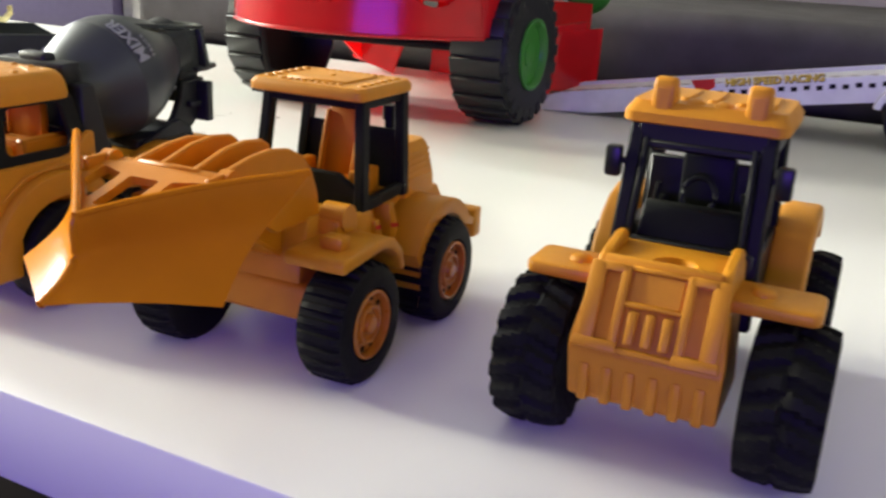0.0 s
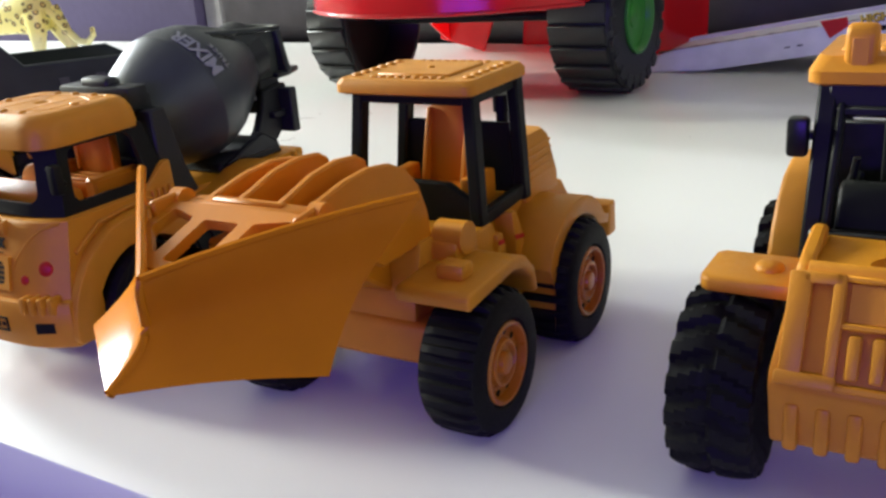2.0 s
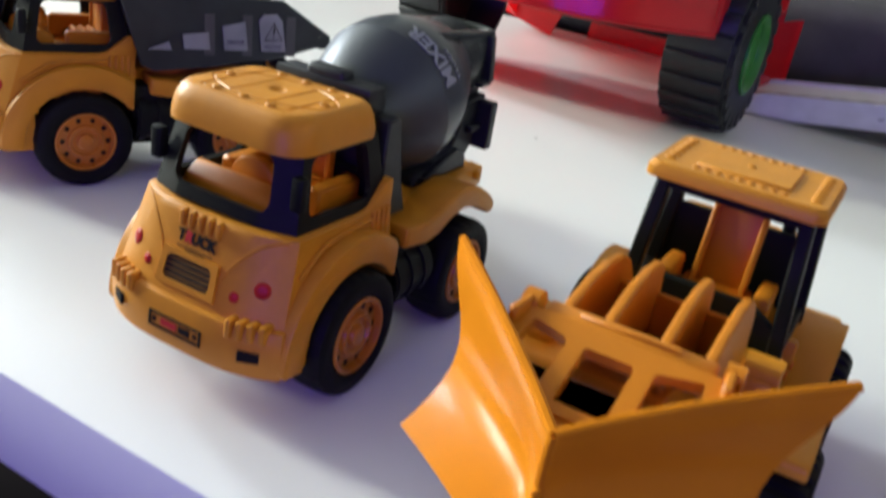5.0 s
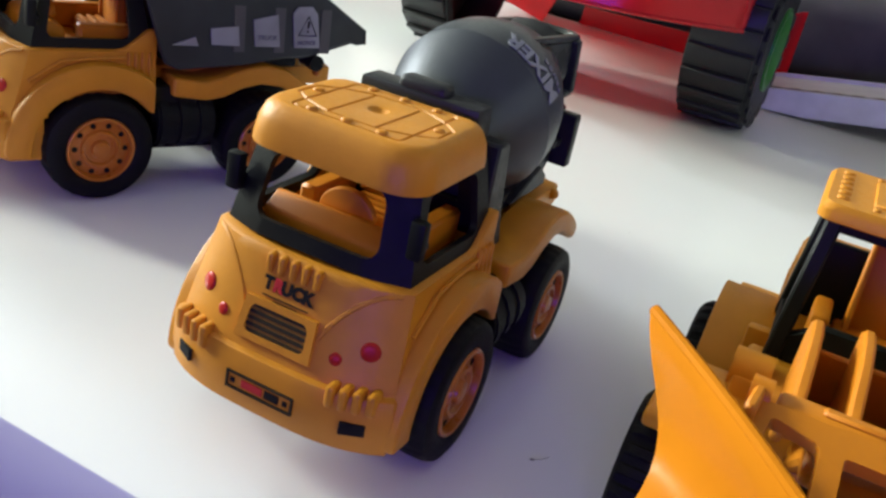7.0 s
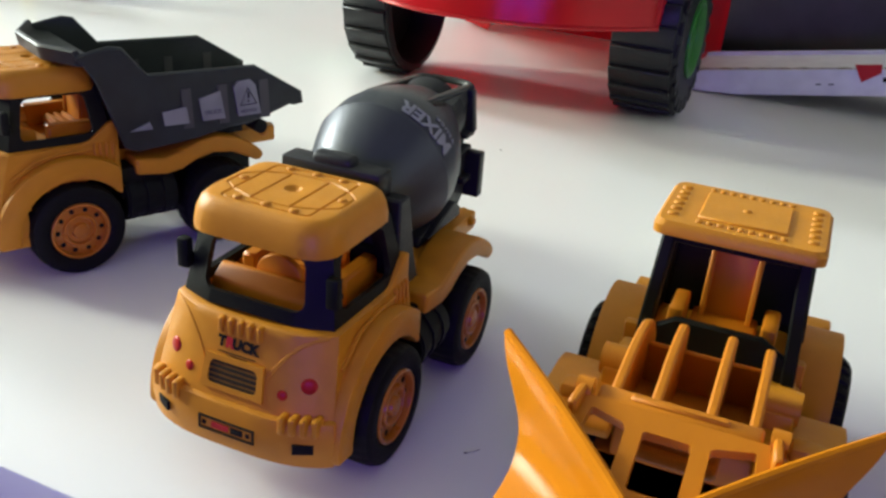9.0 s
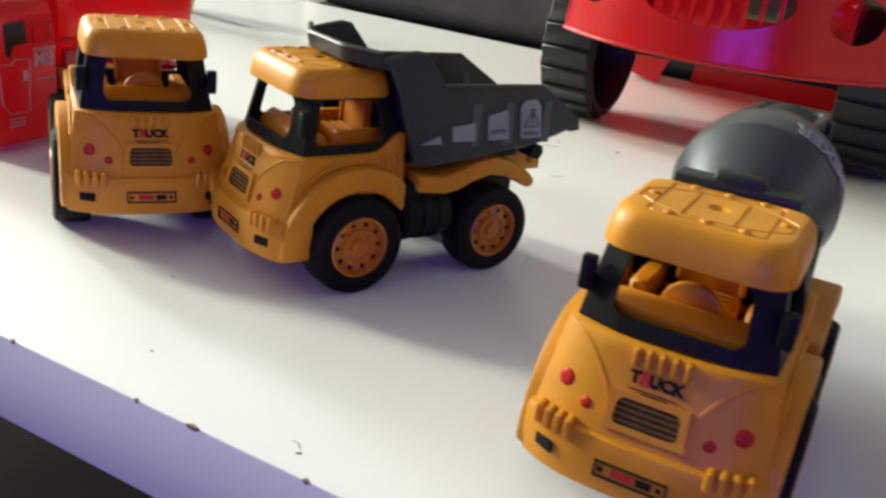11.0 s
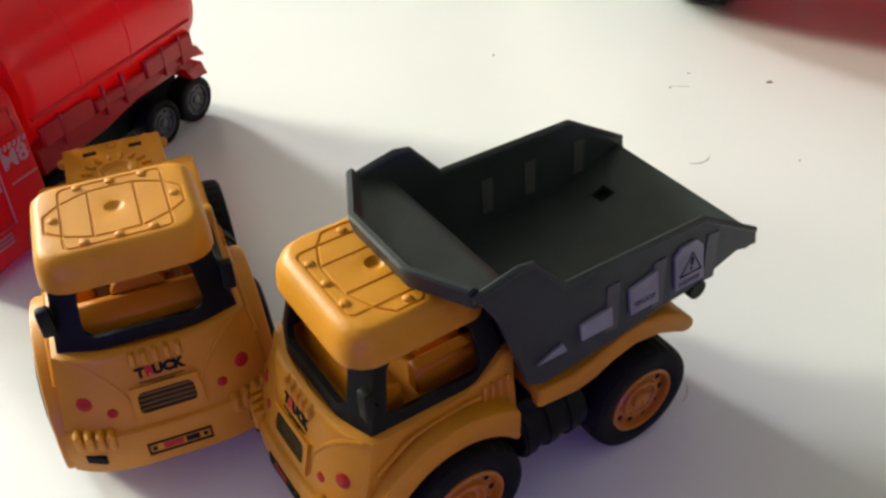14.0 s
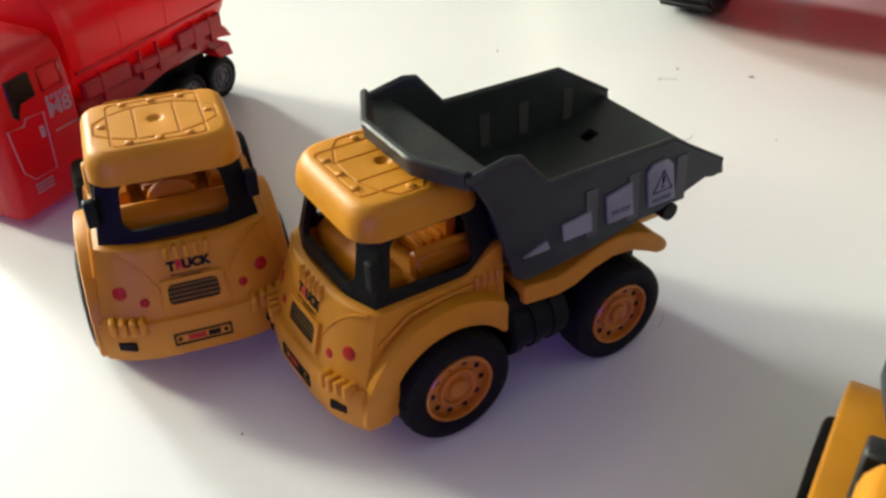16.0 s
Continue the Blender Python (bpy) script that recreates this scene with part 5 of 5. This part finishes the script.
for i in range(9):
    x = -0.098 + 0.0112 * (i - 4)
    h_ = 0.0205 * math.sqrt(max(0.0, 1 - ((x + 0.098) / 0.053) ** 2)) + 0.0008
    part("grille_bar", beam((x, bow_y(x) + 0.0055, 0.1215 - h_), (x, bow_y(x) + 0.0060, 0.1215 + h_), 0.0034, 0.0024, (0, 1, 0), 0.0006), RED_THIN, front)
part("radiator", box(-0.150, -0.045, 0.500, 0.503, 0.095, 0.150, 0.001), RED_THIN, big, "red panel behind the grille")
part("engine_block", box(-0.0830, -0.0500, 0.484, 0.498, 0.1080, 0.1260, 0.004, 3), material("dull_olive_plastic", (0.10, 0.12, 0.035), 0.5), big, "dull olive block behind the grille")
for s in (-1, 1):
    x = 0.023 if s > 0 else -0.212
    xs = sorted((x, x - s * 0.003))
    part("side_panel", box(xs[0], xs[1], bow_y(x), 0.560, 0.0790, 0.175, 0.0005, 1), RED_THIN, big)
    part("inner_panel", box(-0.098 + s * 0.085 - 0.0015, -0.098 + s * 0.085 + 0.0015, 0.52, 0.68, 0.075, 0.175, 0.0005, 1), RED_THIN, big)
hd_ = loft([[(-0.211 + 0.233 * i / 20, bow_y(-0.211 + 0.233 * i / 20) + 0.010 + d, z) for i in range(21)] + [(0.022, 0.62, z), (-0.211, 0.62, z)] for d, z in ((0, 0.1745), (0.004, 0.1800), (0.012, 0.1830))])
bmesh.ops.delete(hd_, geom=[f for f in hd_.faces if f.normal.z < -0.9 or (f.normal.z < 0 and len(f.verts) > 10)], context="FACES")
part("hood", hd_, RED_THIN, big)
part("axle", rod((-0.2, 0.562, 0.062), (-0.01, 0.585, 0.062), 0.004), BLACK, big)
# the low rear body, open between its two skirts
sk = slab([(-0.2680, 0.0950), (-0.2680, 0.0140), (-0.2120, 0.0006), (-0.1960, 0.0410), (-0.1700, 0.0950)], 0.776, 0.7785, "y", 0.0004, 1)
part("rear_skirt", sk, RED_THIN, big)
# the flank above the hidden rear wheel, an arch cut in its lower edge
part("rear_flank", slab([(0.8600, 0.0006), (0.7800, 0.0100), (0.7600, 0.0220), (0.7200, 0.0480), (0.6700, 0.0620), (0.6300, 0.0640), (0.6300, 0.0960), (0.8600, 0.0960)], -0.2580, -0.2555, "x", 0.0004, 1), RED_THIN, big)
part("rear_skirt", slab([(-0.1800, 0.0950), (-0.1880, 0.0006), (0.0100, 0.0006), (0.0100, 0.0950)], 0.8240, 0.8265, "y", 0.0004, 1), RED_THIN, big)
rb = slab([(0.660, 0.0120), (0.660, 0.0600), (0.690, 0.0780), (0.795, 0.0780), (0.795, 0.0120)], 0.0130, 0.0160, "x", 0.0004, 1)
part("rear_body", rb, RED_THIN, big)
cv = loft([[(0.0162 + 0.0170 * i / 10, 0.700 + 0.003 * d + 0.090 * math.sin(math.pi / 2 * i / 10) ** 2, z) for i in range(11)] + [(0.0162 + 0.0170 * i / 10, 0.703 + 0.003 * d + 0.090 * math.sin(math.pi / 2 * i / 10) ** 2, z) for i in range(10, -1, -1)] for z, d in ((0.0040, 0), (0.0700, 2), (0.0720, 2.2))])
part("rear_arch", cv, RED_THIN, big)
for shell in (box(-0.2550, -0.0250, 0.63, 0.86, 0.0960, 0.1180, 0.004), box(-0.1900, -0.0280, 0.62, 0.86, 0.1185, 0.2000, 0.006)):
    # a moulded shell, open below
    bmesh.ops.delete(shell, geom=[f for f in shell.faces if f.normal.z < -0.9], context="FACES")
    part("upper_body", shell, RED_THIN, big)
gb = lathe([(0.0260 * math.sin(a) + 0.0001, -0.026 * math.cos(a)) for a in [i * math.pi / 14 for i in range(15)]], "z", 28, (-0.003, 0.848, 0.1080))
part("green_knob", gb, GREEN, big, "glossy green plastic knob")


# ---- the white toy trailer with printed side ----
trl = thing("racing_trailer", "white plastic toy trailer ramp with a printed checkered side", "toy trailer", pose(0.018, 0.672, 0, 0, 0, 4.0))
part("side_panel", slab([(0.0, 0.0), (0.0, 0.0130), (0.0200, 0.0195), (0.3000, 0.0640), (0.5200, 0.0720), (0.5200, 0.0480), (0.3000, 0.0400), (0.0500, 0.0020)], 0.0, 0.0030, "y", 0.0006, 1), WHITE, trl)
part("ramp_deck", slab([(0.0, 0.0), (0.0, 0.0110), (0.0200, 0.0165), (0.3000, 0.0600), (0.5200, 0.0680), (0.5200, 0.0520), (0.3000, 0.0440), (0.0500, 0.0040)], 0.0032, 0.0850, "y", 0.0006, 1), WHITE, trl)
part("side_panel", slab([(0.0, 0.0), (0.0, 0.0130), (0.0200, 0.0195), (0.3000, 0.0640), (0.5200, 0.0720), (0.5200, 0.0480), (0.3000, 0.0400), (0.0500, 0.0020)], 0.0852, 0.0880, "y", 0.0006, 1), WHITE, trl)
cord = material("brown_cord", (0.16, 0.11, 0.05), 0.9)
part("cord", tube([(0.006 + 0.29 * i / 60, 0.0060 + 0.0006 * math.sin(i * 1.3), 0.0165 + 0.0455 * i / 60 + 0.0004 * math.cos(i * 1.9)) for i in range(61)], 0.0013, 6), cord, trl, "thin brown twisted cord")
slope = math.degrees(math.atan2(0.0445, 0.280))


def on_side(d, up):
    """A pose on the printed side: d along it, up from its lower edge."""
    return Matrix.Translation((d * math.cos(radians(slope)), -0.0003, 0.0045 + d * math.sin(radians(slope)) + up)) @ Matrix.Rotation(radians(-slope), 4, "Y") @ Matrix.Rotation(radians(90), 4, "X")


pr = slab([(0, -0.0075), (0.0150, 0.0), (0.0150, 0.0075), (-0.006, 0.0075)], -0.0002, 0.0002, "z")
part("print_triangle", moved(pr, on_side(0.150, 0.0085)), STICKER_R, trl, "red printed wedge")
part("lettering", moved(text_mesh("HIGH SPEED RACING", 0.0088, 0.0001, 1.0, 0.035), on_side(0.215, 0.0120)), STICKER_Y, trl, "yellow and black printed lettering")
part("lettering_shadow", moved(text_mesh("HIGH SPEED RACING", 0.0088, 0.00005, 1.0, 0.06), on_side(0.2156, 0.0114)), STICKER_K, trl, "black drop shadow of the lettering")
for i in range(14):
    part("check", moved(box(-0.0026, 0.0026, -0.0020, 0.0020, -0.0002, 0.0002), on_side(0.170 + 0.0105 * i, 0.0030 + (0.0008 if i % 2 else 0))), STICKER_K, trl)
for x in (0.118, 0.128):
    part("dash", moved(box(-0.0022, 0.0022, -0.0005, 0.0005, -0.0002, 0.0002), on_side(x, -0.0010)), STICKER_K, trl)
for y in (-0.012, 0.090):
    part("wheel", lathe([(0.010, y), (0.028, y + 0.001), (0.030, y + 0.004), (0.030, y + 0.014), (0.028, y + 0.017), (0.010, y + 0.018)], "y", 32, (0.335, 0, 0.030)), TYRE_B, trl)
    ar = [(0.335 + 0.040 * math.cos(radians(a)), 0.030 + 0.034 * math.sin(radians(a))) for a in range(170, 9, -10)] + [(0.335 + 0.034 * math.cos(radians(a)), 0.030 + 0.031 * math.sin(radians(a))) for a in range(10, 171, 10)]
    part("wheel_arch", slab(ar, y - 0.001, y + 0.015, "y", 0.0004, 1), WHITE, trl)


# ---- the red toy tanker ----
tk = thing("tanker_truck", "red plastic toy tanker truck with white printed door lines", "toy truck", pose(-0.4235, 0.1230, 0, 0, 0, -86.0))
cabr = [rrect(-0.0440, 0.0010, 0.0350, 0.006, 0.003, 0.0050, 5), rrect(-0.0450, 0.0030, 0.0365, 0.007, 0.003, 0.0070, 5), rrect(-0.0450, 0.0040, 0.0370, 0.008, 0.003, 0.0330, 5), rrect(-0.0450, 0.0020, 0.0368, 0.009, 0.003, 0.0560, 5),
        rrect(-0.0450, -0.0040, 0.0355, 0.010, 0.003, 0.0740, 5), rrect(-0.0440, -0.0080, 0.0335, 0.010, 0.004, 0.0810, 5), rrect(-0.0420, -0.0110, 0.0300, 0.010, 0.004, 0.0838, 5)]
part("cab", loft(cabr), RED, tk)
GLASS_K = material("black_window", (0.008, 0.008, 0.009), 0.25)
part("windscreen", moved(slab([(-0.0270, -0.0105), (0.0270, -0.0105), (0.0235, 0.0100), (-0.0235, 0.0100)], -0.0010, 0.0006, "z", 0.0003, 1), facing((-0.0004, 0, 0.0645), (1, 0, 0.33))), GLASS_K, tk, "black windscreen")
for s in (1, -1):
    part("side_window", slab([(-0.0090, 0.0560), (-0.0100, 0.0720), (-0.0230, 0.0730), (-0.0240, 0.0610), (-0.0150, 0.0600), (-0.0120, 0.0530)], s * 0.0350, s * 0.0370, "y", 0.0003, 1), GLASS_K, tk, "black side window")
    fr2 = bmesh.new()
    tube([(-0.0280, s * 0.0369, 0.0610), (-0.0280, s * 0.0362, 0.0720), (-0.0400, s * 0.0362, 0.0720), (-0.0400, s * 0.0369, 0.0610)], 0.0007, 6, True, into=fr2)
    part("window_surround", fr2, RED, tk)
    ln = tube([(-0.0040, s * 0.0371, 0.0510), (-0.0060, s * 0.0371, 0.0290), (-0.0110, s * 0.0371, 0.0230), (-0.0240, s * 0.0371, 0.0230), (-0.0250, s * 0.0371, 0.0520), (-0.0150, s * 0.0371, 0.0530), (-0.0130, s * 0.0371, 0.0500)], 0.00030, 5, True)
    for z in (0.0200, 0.0180, 0.0160):
        box(-0.0200, -0.0100, min(s * 0.0369, s * 0.0374), max(s * 0.0369, s * 0.0374), z - 0.0004, z + 0.0004, into=ln)
    for i in range(6):
        x = -0.0280 - 0.0026 * i
        slab([(x, 0.0558), (x - 0.0012, 0.0558), (x - 0.0020, 0.0580), (x - 0.0008, 0.0580)], s * 0.0366, s * 0.0374, "y", into=ln)
    box(-0.0430, -0.0290, min(s * 0.0366, s * 0.0374), max(s * 0.0366, s * 0.0374), 0.0400, 0.0405, into=ln)
    box(-0.0230, -0.0208, min(s * 0.0366, s * 0.0374), max(s * 0.0366, s * 0.0374), 0.0405, 0.0460, into=ln)
    pale = material("faded_white_print", (0.52, 0.29, 0.30), 0.5) if s > 0 else pale
    part("door_print", ln, pale, tk, "thin white printed door lines")
    part("lettering", moved(text_mesh("M8", 0.0110, 0.0002), facing((-0.0345, s * 0.0373, 0.0510), (0, s, 0))), pale, tk, "white printed lettering")
for y in (-0.0220, 0.0220):
    part("front_lamp", box(0.0030, 0.0045, y - 0.0060, y + 0.0060, 0.0210, 0.0245, 0.0003, 1), GLASS_K, tk, "black slot lamp")
bm = bmesh.new()
for z in (0.0330, 0.0370, 0.0410):
    box(0.0020, 0.0052, -0.0200, 0.0200, z - 0.0010, z + 0.0010, 0.0004, 1, into=bm)
part("grille", bm, RED, tk)


def tank_ring(x, k, n=40):
    """An oblong section of the tank."""
    pts = []
    for i in range(n):
        a = 2 * math.pi * i / n
        c, s = math.cos(a), math.sin(a)
        pts.append((x, 0.0365 * k * math.copysign(abs(c) ** 0.85, c), 0.0720 + 0.0350 * k * math.copysign(abs(s) ** 0.85, s)))
    return pts


tb = loft([tank_ring(x, k) for x, k in ((-0.0480, 0.80), (-0.0490, 0.93), (-0.0520, 0.99), (-0.0560, 1.0), (-0.0800, 1.0), (-0.0805, 1.012), (-0.0830, 1.012), (-0.0835, 1.0), (-0.1130, 1.0), (-0.1135, 1.012), (-0.1160, 1.012), (-0.1165, 1.0), (-0.1555, 1.0), (-0.1600, 0.99), (-0.1630, 0.95), (-0.1645, 0.85), (-0.1655, 0.4))])
part("tank", tb, CLEAR_RED, tk, "glossy red tank")
sk = bmesh.new()
for s in (1, -1):
    for x0, x1, z1 in ((-0.1560, -0.1200, 0.0540), (-0.1190, -0.0850, 0.0500), (-0.0840, -0.0520, 0.0540)):
        part("side_box", box(x0, x1, s * 0.0335 - 0.0022, s * 0.0335 + 0.0022, 0.0440, z1, 0.0010, 1), RED, tk)
    part("side_rail", slab([(-0.0480, 0.0440), (-0.1600, 0.0440), (-0.1655, 0.0360), (-0.1560, 0.0385), (-0.1300, 0.0395), (-0.0900, 0.0330), (-0.0480, 0.0310)], s * 0.0285, s * 0.0335, "y", 0.0008, 1), RED, tk)
    for x in (-0.1460, -0.1330, -0.1040, -0.0910, -0.0640):
        part("rail_bracket", box(x - 0.0008, x + 0.0008, s * 0.0350 - 0.0012, s * 0.0350 + 0.0012, 0.0400, 0.0560, 0.0004, 1), RED, tk)
    part("tank_bead", tube([(-0.0500 - 0.1060 * i / 12, s * 0.0352, 0.0600) for i in range(13)], 0.0011, 6), CLEAR_RED, tk)
part("chassis", box(-0.1560, -0.0440, -0.0180, 0.0180, 0.0120, 0.0400, 0.0012), BLACK, tk)
box(-0.1500, -0.0440, -0.0285, 0.0285, 0.0330, 0.0420, 0.0012, into=sk)
slab([(-0.1500, 0.0330), (-0.1630, 0.0330), (-0.1660, 0.0240), (-0.1540, 0.0260)], -0.0320, 0.0320, "y", 0.0006, 1, into=sk)
part("skirt", sk, RED, tk)
GREY_RIM = material("grey_rim_plastic", (0.10, 0.10, 0.11), 0.4)
for s in (1, -1):
    for x in (-0.0560, -0.1285, -0.1555):
        wh = road_wheel(tk, x, 0.0128, 0.0128, 0.0190, 0.0300, s, 0.0082, tread=0, rim_mat=GREY_RIM, holes=6)


# ---- the toy leopard ----
def leopard_material():
    m = material("leopard_plastic", (0.80, 0.66, 0.22), 0.4)
    nt = m.node_tree
    b = nt.nodes["Principled BSDF"]
    co = nt.nodes.new("ShaderNodeTexCoord")
    vo = nt.nodes.new("ShaderNodeTexVoronoi")
    vo.inputs["Scale"].default_value = 145
    ramp = nt.nodes.new("ShaderNodeValToRGB")
    e = ramp.color_ramp.elements
    e[0].position, e[0].color = 0.16, (0.62, 0.44, 0.10, 1)
    e[1].position, e[1].color = 0.24, (0.13, 0.09, 0.02, 1)
    for pos, col in ((0.33, (0.13, 0.09, 0.02, 1)), (0.42, (0.80, 0.71, 0.22, 1))):
        x = e.new(pos)
        x.color = col
    belly = nt.nodes.new("ShaderNodeSeparateXYZ")
    up = nt.nodes.new("ShaderNodeMapRange")
    up.inputs["From Min"].default_value, up.inputs["From Max"].default_value = 0.026, 0.036
    mix = nt.nodes.new("ShaderNodeMixRGB")
    mix.inputs[1].default_value = (0.78, 0.74, 0.36, 1)
    nt.links.new(co.outputs["Object"], vo.inputs["Vector"])
    nt.links.new(vo.outputs["Distance"], ramp.inputs["Fac"])
    nt.links.new(co.outputs["Object"], belly.inputs[0])
    nt.links.new(belly.outputs["Z"], up.inputs["Value"])
    nt.links.new(up.outputs[0], mix.inputs[0])
    nt.links.new(ramp.outputs[0], mix.inputs[2])
    nt.links.new(mix.outputs[0], b.inputs["Base Color"])
    return m


def limb(path, into=None, n=14):
    """A round limb through points (x, y, z, half width, half height)."""
    rings = []
    for i, (x, y, z, rw, rh) in enumerate(path):
        a, b = Vector(path[max(0, i - 1)][:3]), Vector(path[min(len(path) - 1, i + 1)][:3])
        t = (b - a).normalized()
        side = Vector((0, 1, 0)) if abs(t.y) < 0.8 else Vector((1, 0, 0))
        up = side.cross(t).normalized()
        side = t.cross(up)
        rings.append([Vector((x, y, z)) + side * (rw * math.cos(2 * math.pi * k / n)) + up * (rh * math.sin(2 * math.pi * k / n)) for k in range(n)])
    return loft(rings, into=into)


lb = limb([(0.004, 0, 0.046, 0.004, 0.006), (0.000, 0, 0.047, 0.011, 0.014), (-0.012, 0, 0.049, 0.014, 0.018), (-0.035, 0, 0.048, 0.0135, 0.016), (-0.065, 0, 0.047, 0.0135, 0.016), (-0.085, 0, 0.049, 0.0145, 0.018), (-0.100, 0, 0.055, 0.012, 0.014), (-0.112, 0, 0.064, 0.010, 0.011), (-0.122, 0, 0.068, 0.010, 0.010), (-0.132, 0, 0.066, 0.007, 0.007), (-0.137, 0, 0.065, 0.003, 0.003)])
for s, dx in ((1, 0.006), (-1, -0.008)):
    limb([(-0.004, s * 0.009, 0.050, 0.007, 0.011), (0.002 + dx * 0.3, s * 0.011, 0.034, 0.006, 0.009), (0.006 + dx, s * 0.011, 0.020, 0.0045, 0.0055), (0.003 + dx, s * 0.011, 0.008, 0.004, 0.0045), (-0.001 + dx, s * 0.011, 0.0, 0.0045, 0.006)], into=lb)
    limb([(-0.085, s * 0.009, 0.048, 0.007, 0.010), (-0.086 - dx * 0.4, s * 0.011, 0.032, 0.0055, 0.0065), (-0.084 - dx, s * 0.011, 0.014, 0.0042, 0.0045), (-0.088 - dx, s * 0.011, 0.0, 0.0045, 0.006)], into=lb)
limb([(0.000, 0, 0.052, 0.004, 0.004), (0.012, 0, 0.045, 0.0034, 0.0034), (0.022, 0, 0.034, 0.0030, 0.0030), (0.032, 0, 0.025, 0.0028, 0.0028), (0.042, 0, 0.024, 0.0026, 0.0026), (0.049, 0, 0.030, 0.0024, 0.0024), (0.049, 0, 0.036, 0.0018, 0.0018)], into=lb)
lp = part("leopard_figure", lb, leopard_material(), None, smooth=80)
lp.matrix_world = pose(-0.715, 0.590, 0, 0, 0, 8) @ Matrix.Scale(1.45, 4)
tagged(lp, "spotted yellow plastic toy leopard standing on the table", "toy figure")


# ---- sofa and the far side of the room ----
sofa = thing("sofa", "dark grey fabric sofa close behind the table", "sofa")
part("seat_cushion", box(-0.78, 0.62, 0.930, 1.62, -0.018, 0.088, 0.030, 5), SOFA, sofa)
part("seat_cushion", box(0.625, 2.00, 0.930, 1.62, -0.018, 0.088, 0.030, 5), SOFA, sofa)
# base coloured near black to paint in the shade below the cushions
part("base", box(-0.80, 2.02, 0.965, 1.70, -0.40, -0.020, 0.01), DARK, sofa, "sofa base, the shade under the cushions put into its dark colour")
part("back_cushion", box(-0.76, 0.61, 1.45, 1.75, 0.05, 0.52, 0.05, 5), SOFA_B, sofa)
part("back_cushion", box(0.63, 1.98, 1.45, 1.75, 0.05, 0.52, 0.05, 5), SOFA_B, sofa)
for x in (-0.7, 1.9):
    part("foot", box(x - 0.03, x + 0.03, 1.0, 1.06, -0.45, -0.40, 0.004), DARK, sofa)
cu = loft([[(-0.86 + 0.085 * k * math.cos(2 * math.pi * i / 24), 1.18 + 0.10 * k * math.sin(2 * math.pi * i / 24), z) for i in range(24)] for k, z in ((0.6, -0.45), (0.9, -0.44), (1.0, -0.30), (1.0, 0.10), (0.92, 0.20), (0.6, 0.24), (0.2, 0.25))])
tagged(part("pouf", cu, SOFA_B), "pale grey fabric pouf beside the sofa", "pouf")
cab = thing("sideboard", "violet-grey sideboard with a dark plinth by the wall", "sideboard")
part("front", box(-2.9, -1.12, 1.22, 1.60, -0.060, 0.55, 0.004), SCREEN, cab)
part("plinth", box(-2.88, -1.14, 1.26, 1.58, -0.45, -0.062), DARK, cab)
tagged(part("trim", box(-1.115, -1.060, 1.24, 1.60, -0.45, 1.2, 0.004), material("light_grey_paint", (0.42, 0.41, 0.43), 0.6)), "light grey upright trim beside the sideboard", "trim", kind="structure")
cr_ = []
for k in range(61):
    x = -1.058 + 0.30 * k / 60
    cr_.append((x, 1.30 + 0.022 * math.sin(k * 0.62) + 0.008 * math.sin(k * 1.7)))
ct = slab(cr_ + [(x, y + 0.006) for x, y in reversed(cr_)], -0.44, 1.2, "z")
tagged(part("curtain", ct, material("charcoal_curtain", (0.035, 0.035, 0.038), 0.9, spec=0.1)), "dark charcoal curtain hanging in folds", "curtain")


# ---- chips in the table's edge and crumbs on its top ----
chip = material("bare_chipboard", (0.26, 0.20, 0.14), 0.9)
for x, w in ((-0.125, 0.0028), (-0.080, 0.0012), (-0.150, 0.0008), (-0.211, 0.0010)):
    bm = slab([(-w, -0.0005), (-w * 0.4, 0.0008), (w * 0.3, 0.0005), (w, -0.0003), (w * 0.2, -0.0008)], -0.0012, 0.0002, "z")
    ob = part("edge_chip", bm, chip, table, "small dark chip in the white edge")
    ob.location = (x, 0.0006, -0.0001)
rnd = random.Random(4)
crumbs = bmesh.new()
spots = [(-0.143, 0.462, 0.0011), (-0.186, 0.451, 0.0007), (-0.190, 0.431, 0.0006), (-0.108, 0.391, 0.0005), (-0.297, 0.420, 0.0007), (-0.170, 0.027, 0.0005), (-0.049, 0.410, 0.0007), (0.068, 0.086, 0.0006), (-0.211, 0.079, 0.0005), (-0.090, 0.010, 0.0006)]
for x, y, r in spots + [(rnd.uniform(-0.5, 0.5), rnd.uniform(0.02, 0.6), rnd.uniform(0.0001, 0.0003)) for _ in range(30)]:
    join(crumbs, box(-r * rnd.uniform(1, 2.2), r, -r * 0.5, r * 0.5, 0.0, r * 0.5, 0), Matrix.Translation((x, y, 0)) @ Matrix.Rotation(rnd.uniform(0, 6.28), 4, "Z"))
# a few stray hairs
for x, y, length, turn, bend in ((-0.155, 0.363, 0.014, 20, 1.6), (-0.105, 0.211, 0.010, 80, 0.8), (-0.190, 0.433, 0.010, 10, 0.5), (0.068, 0.086, 0.006, 35, 0.7), (-0.092, 0.012, 0.005, 95, 2.4)):
    path, a = [Vector((x, y, 0.0002))], radians(turn)
    for i in range(10):
        path.append(path[-1] + Vector((math.cos(a), math.sin(a), 0)) * length / 10)
        a += bend / 10
    tube(path, 0.00011, 4, into=crumbs)
tagged(part("crumbs", crumbs, material("grey_dust", (0.22, 0.20, 0.20), 0.9), smooth=0), "tiny grey crumbs and stray hairs on the table top", "crumbs", kind="stuff")
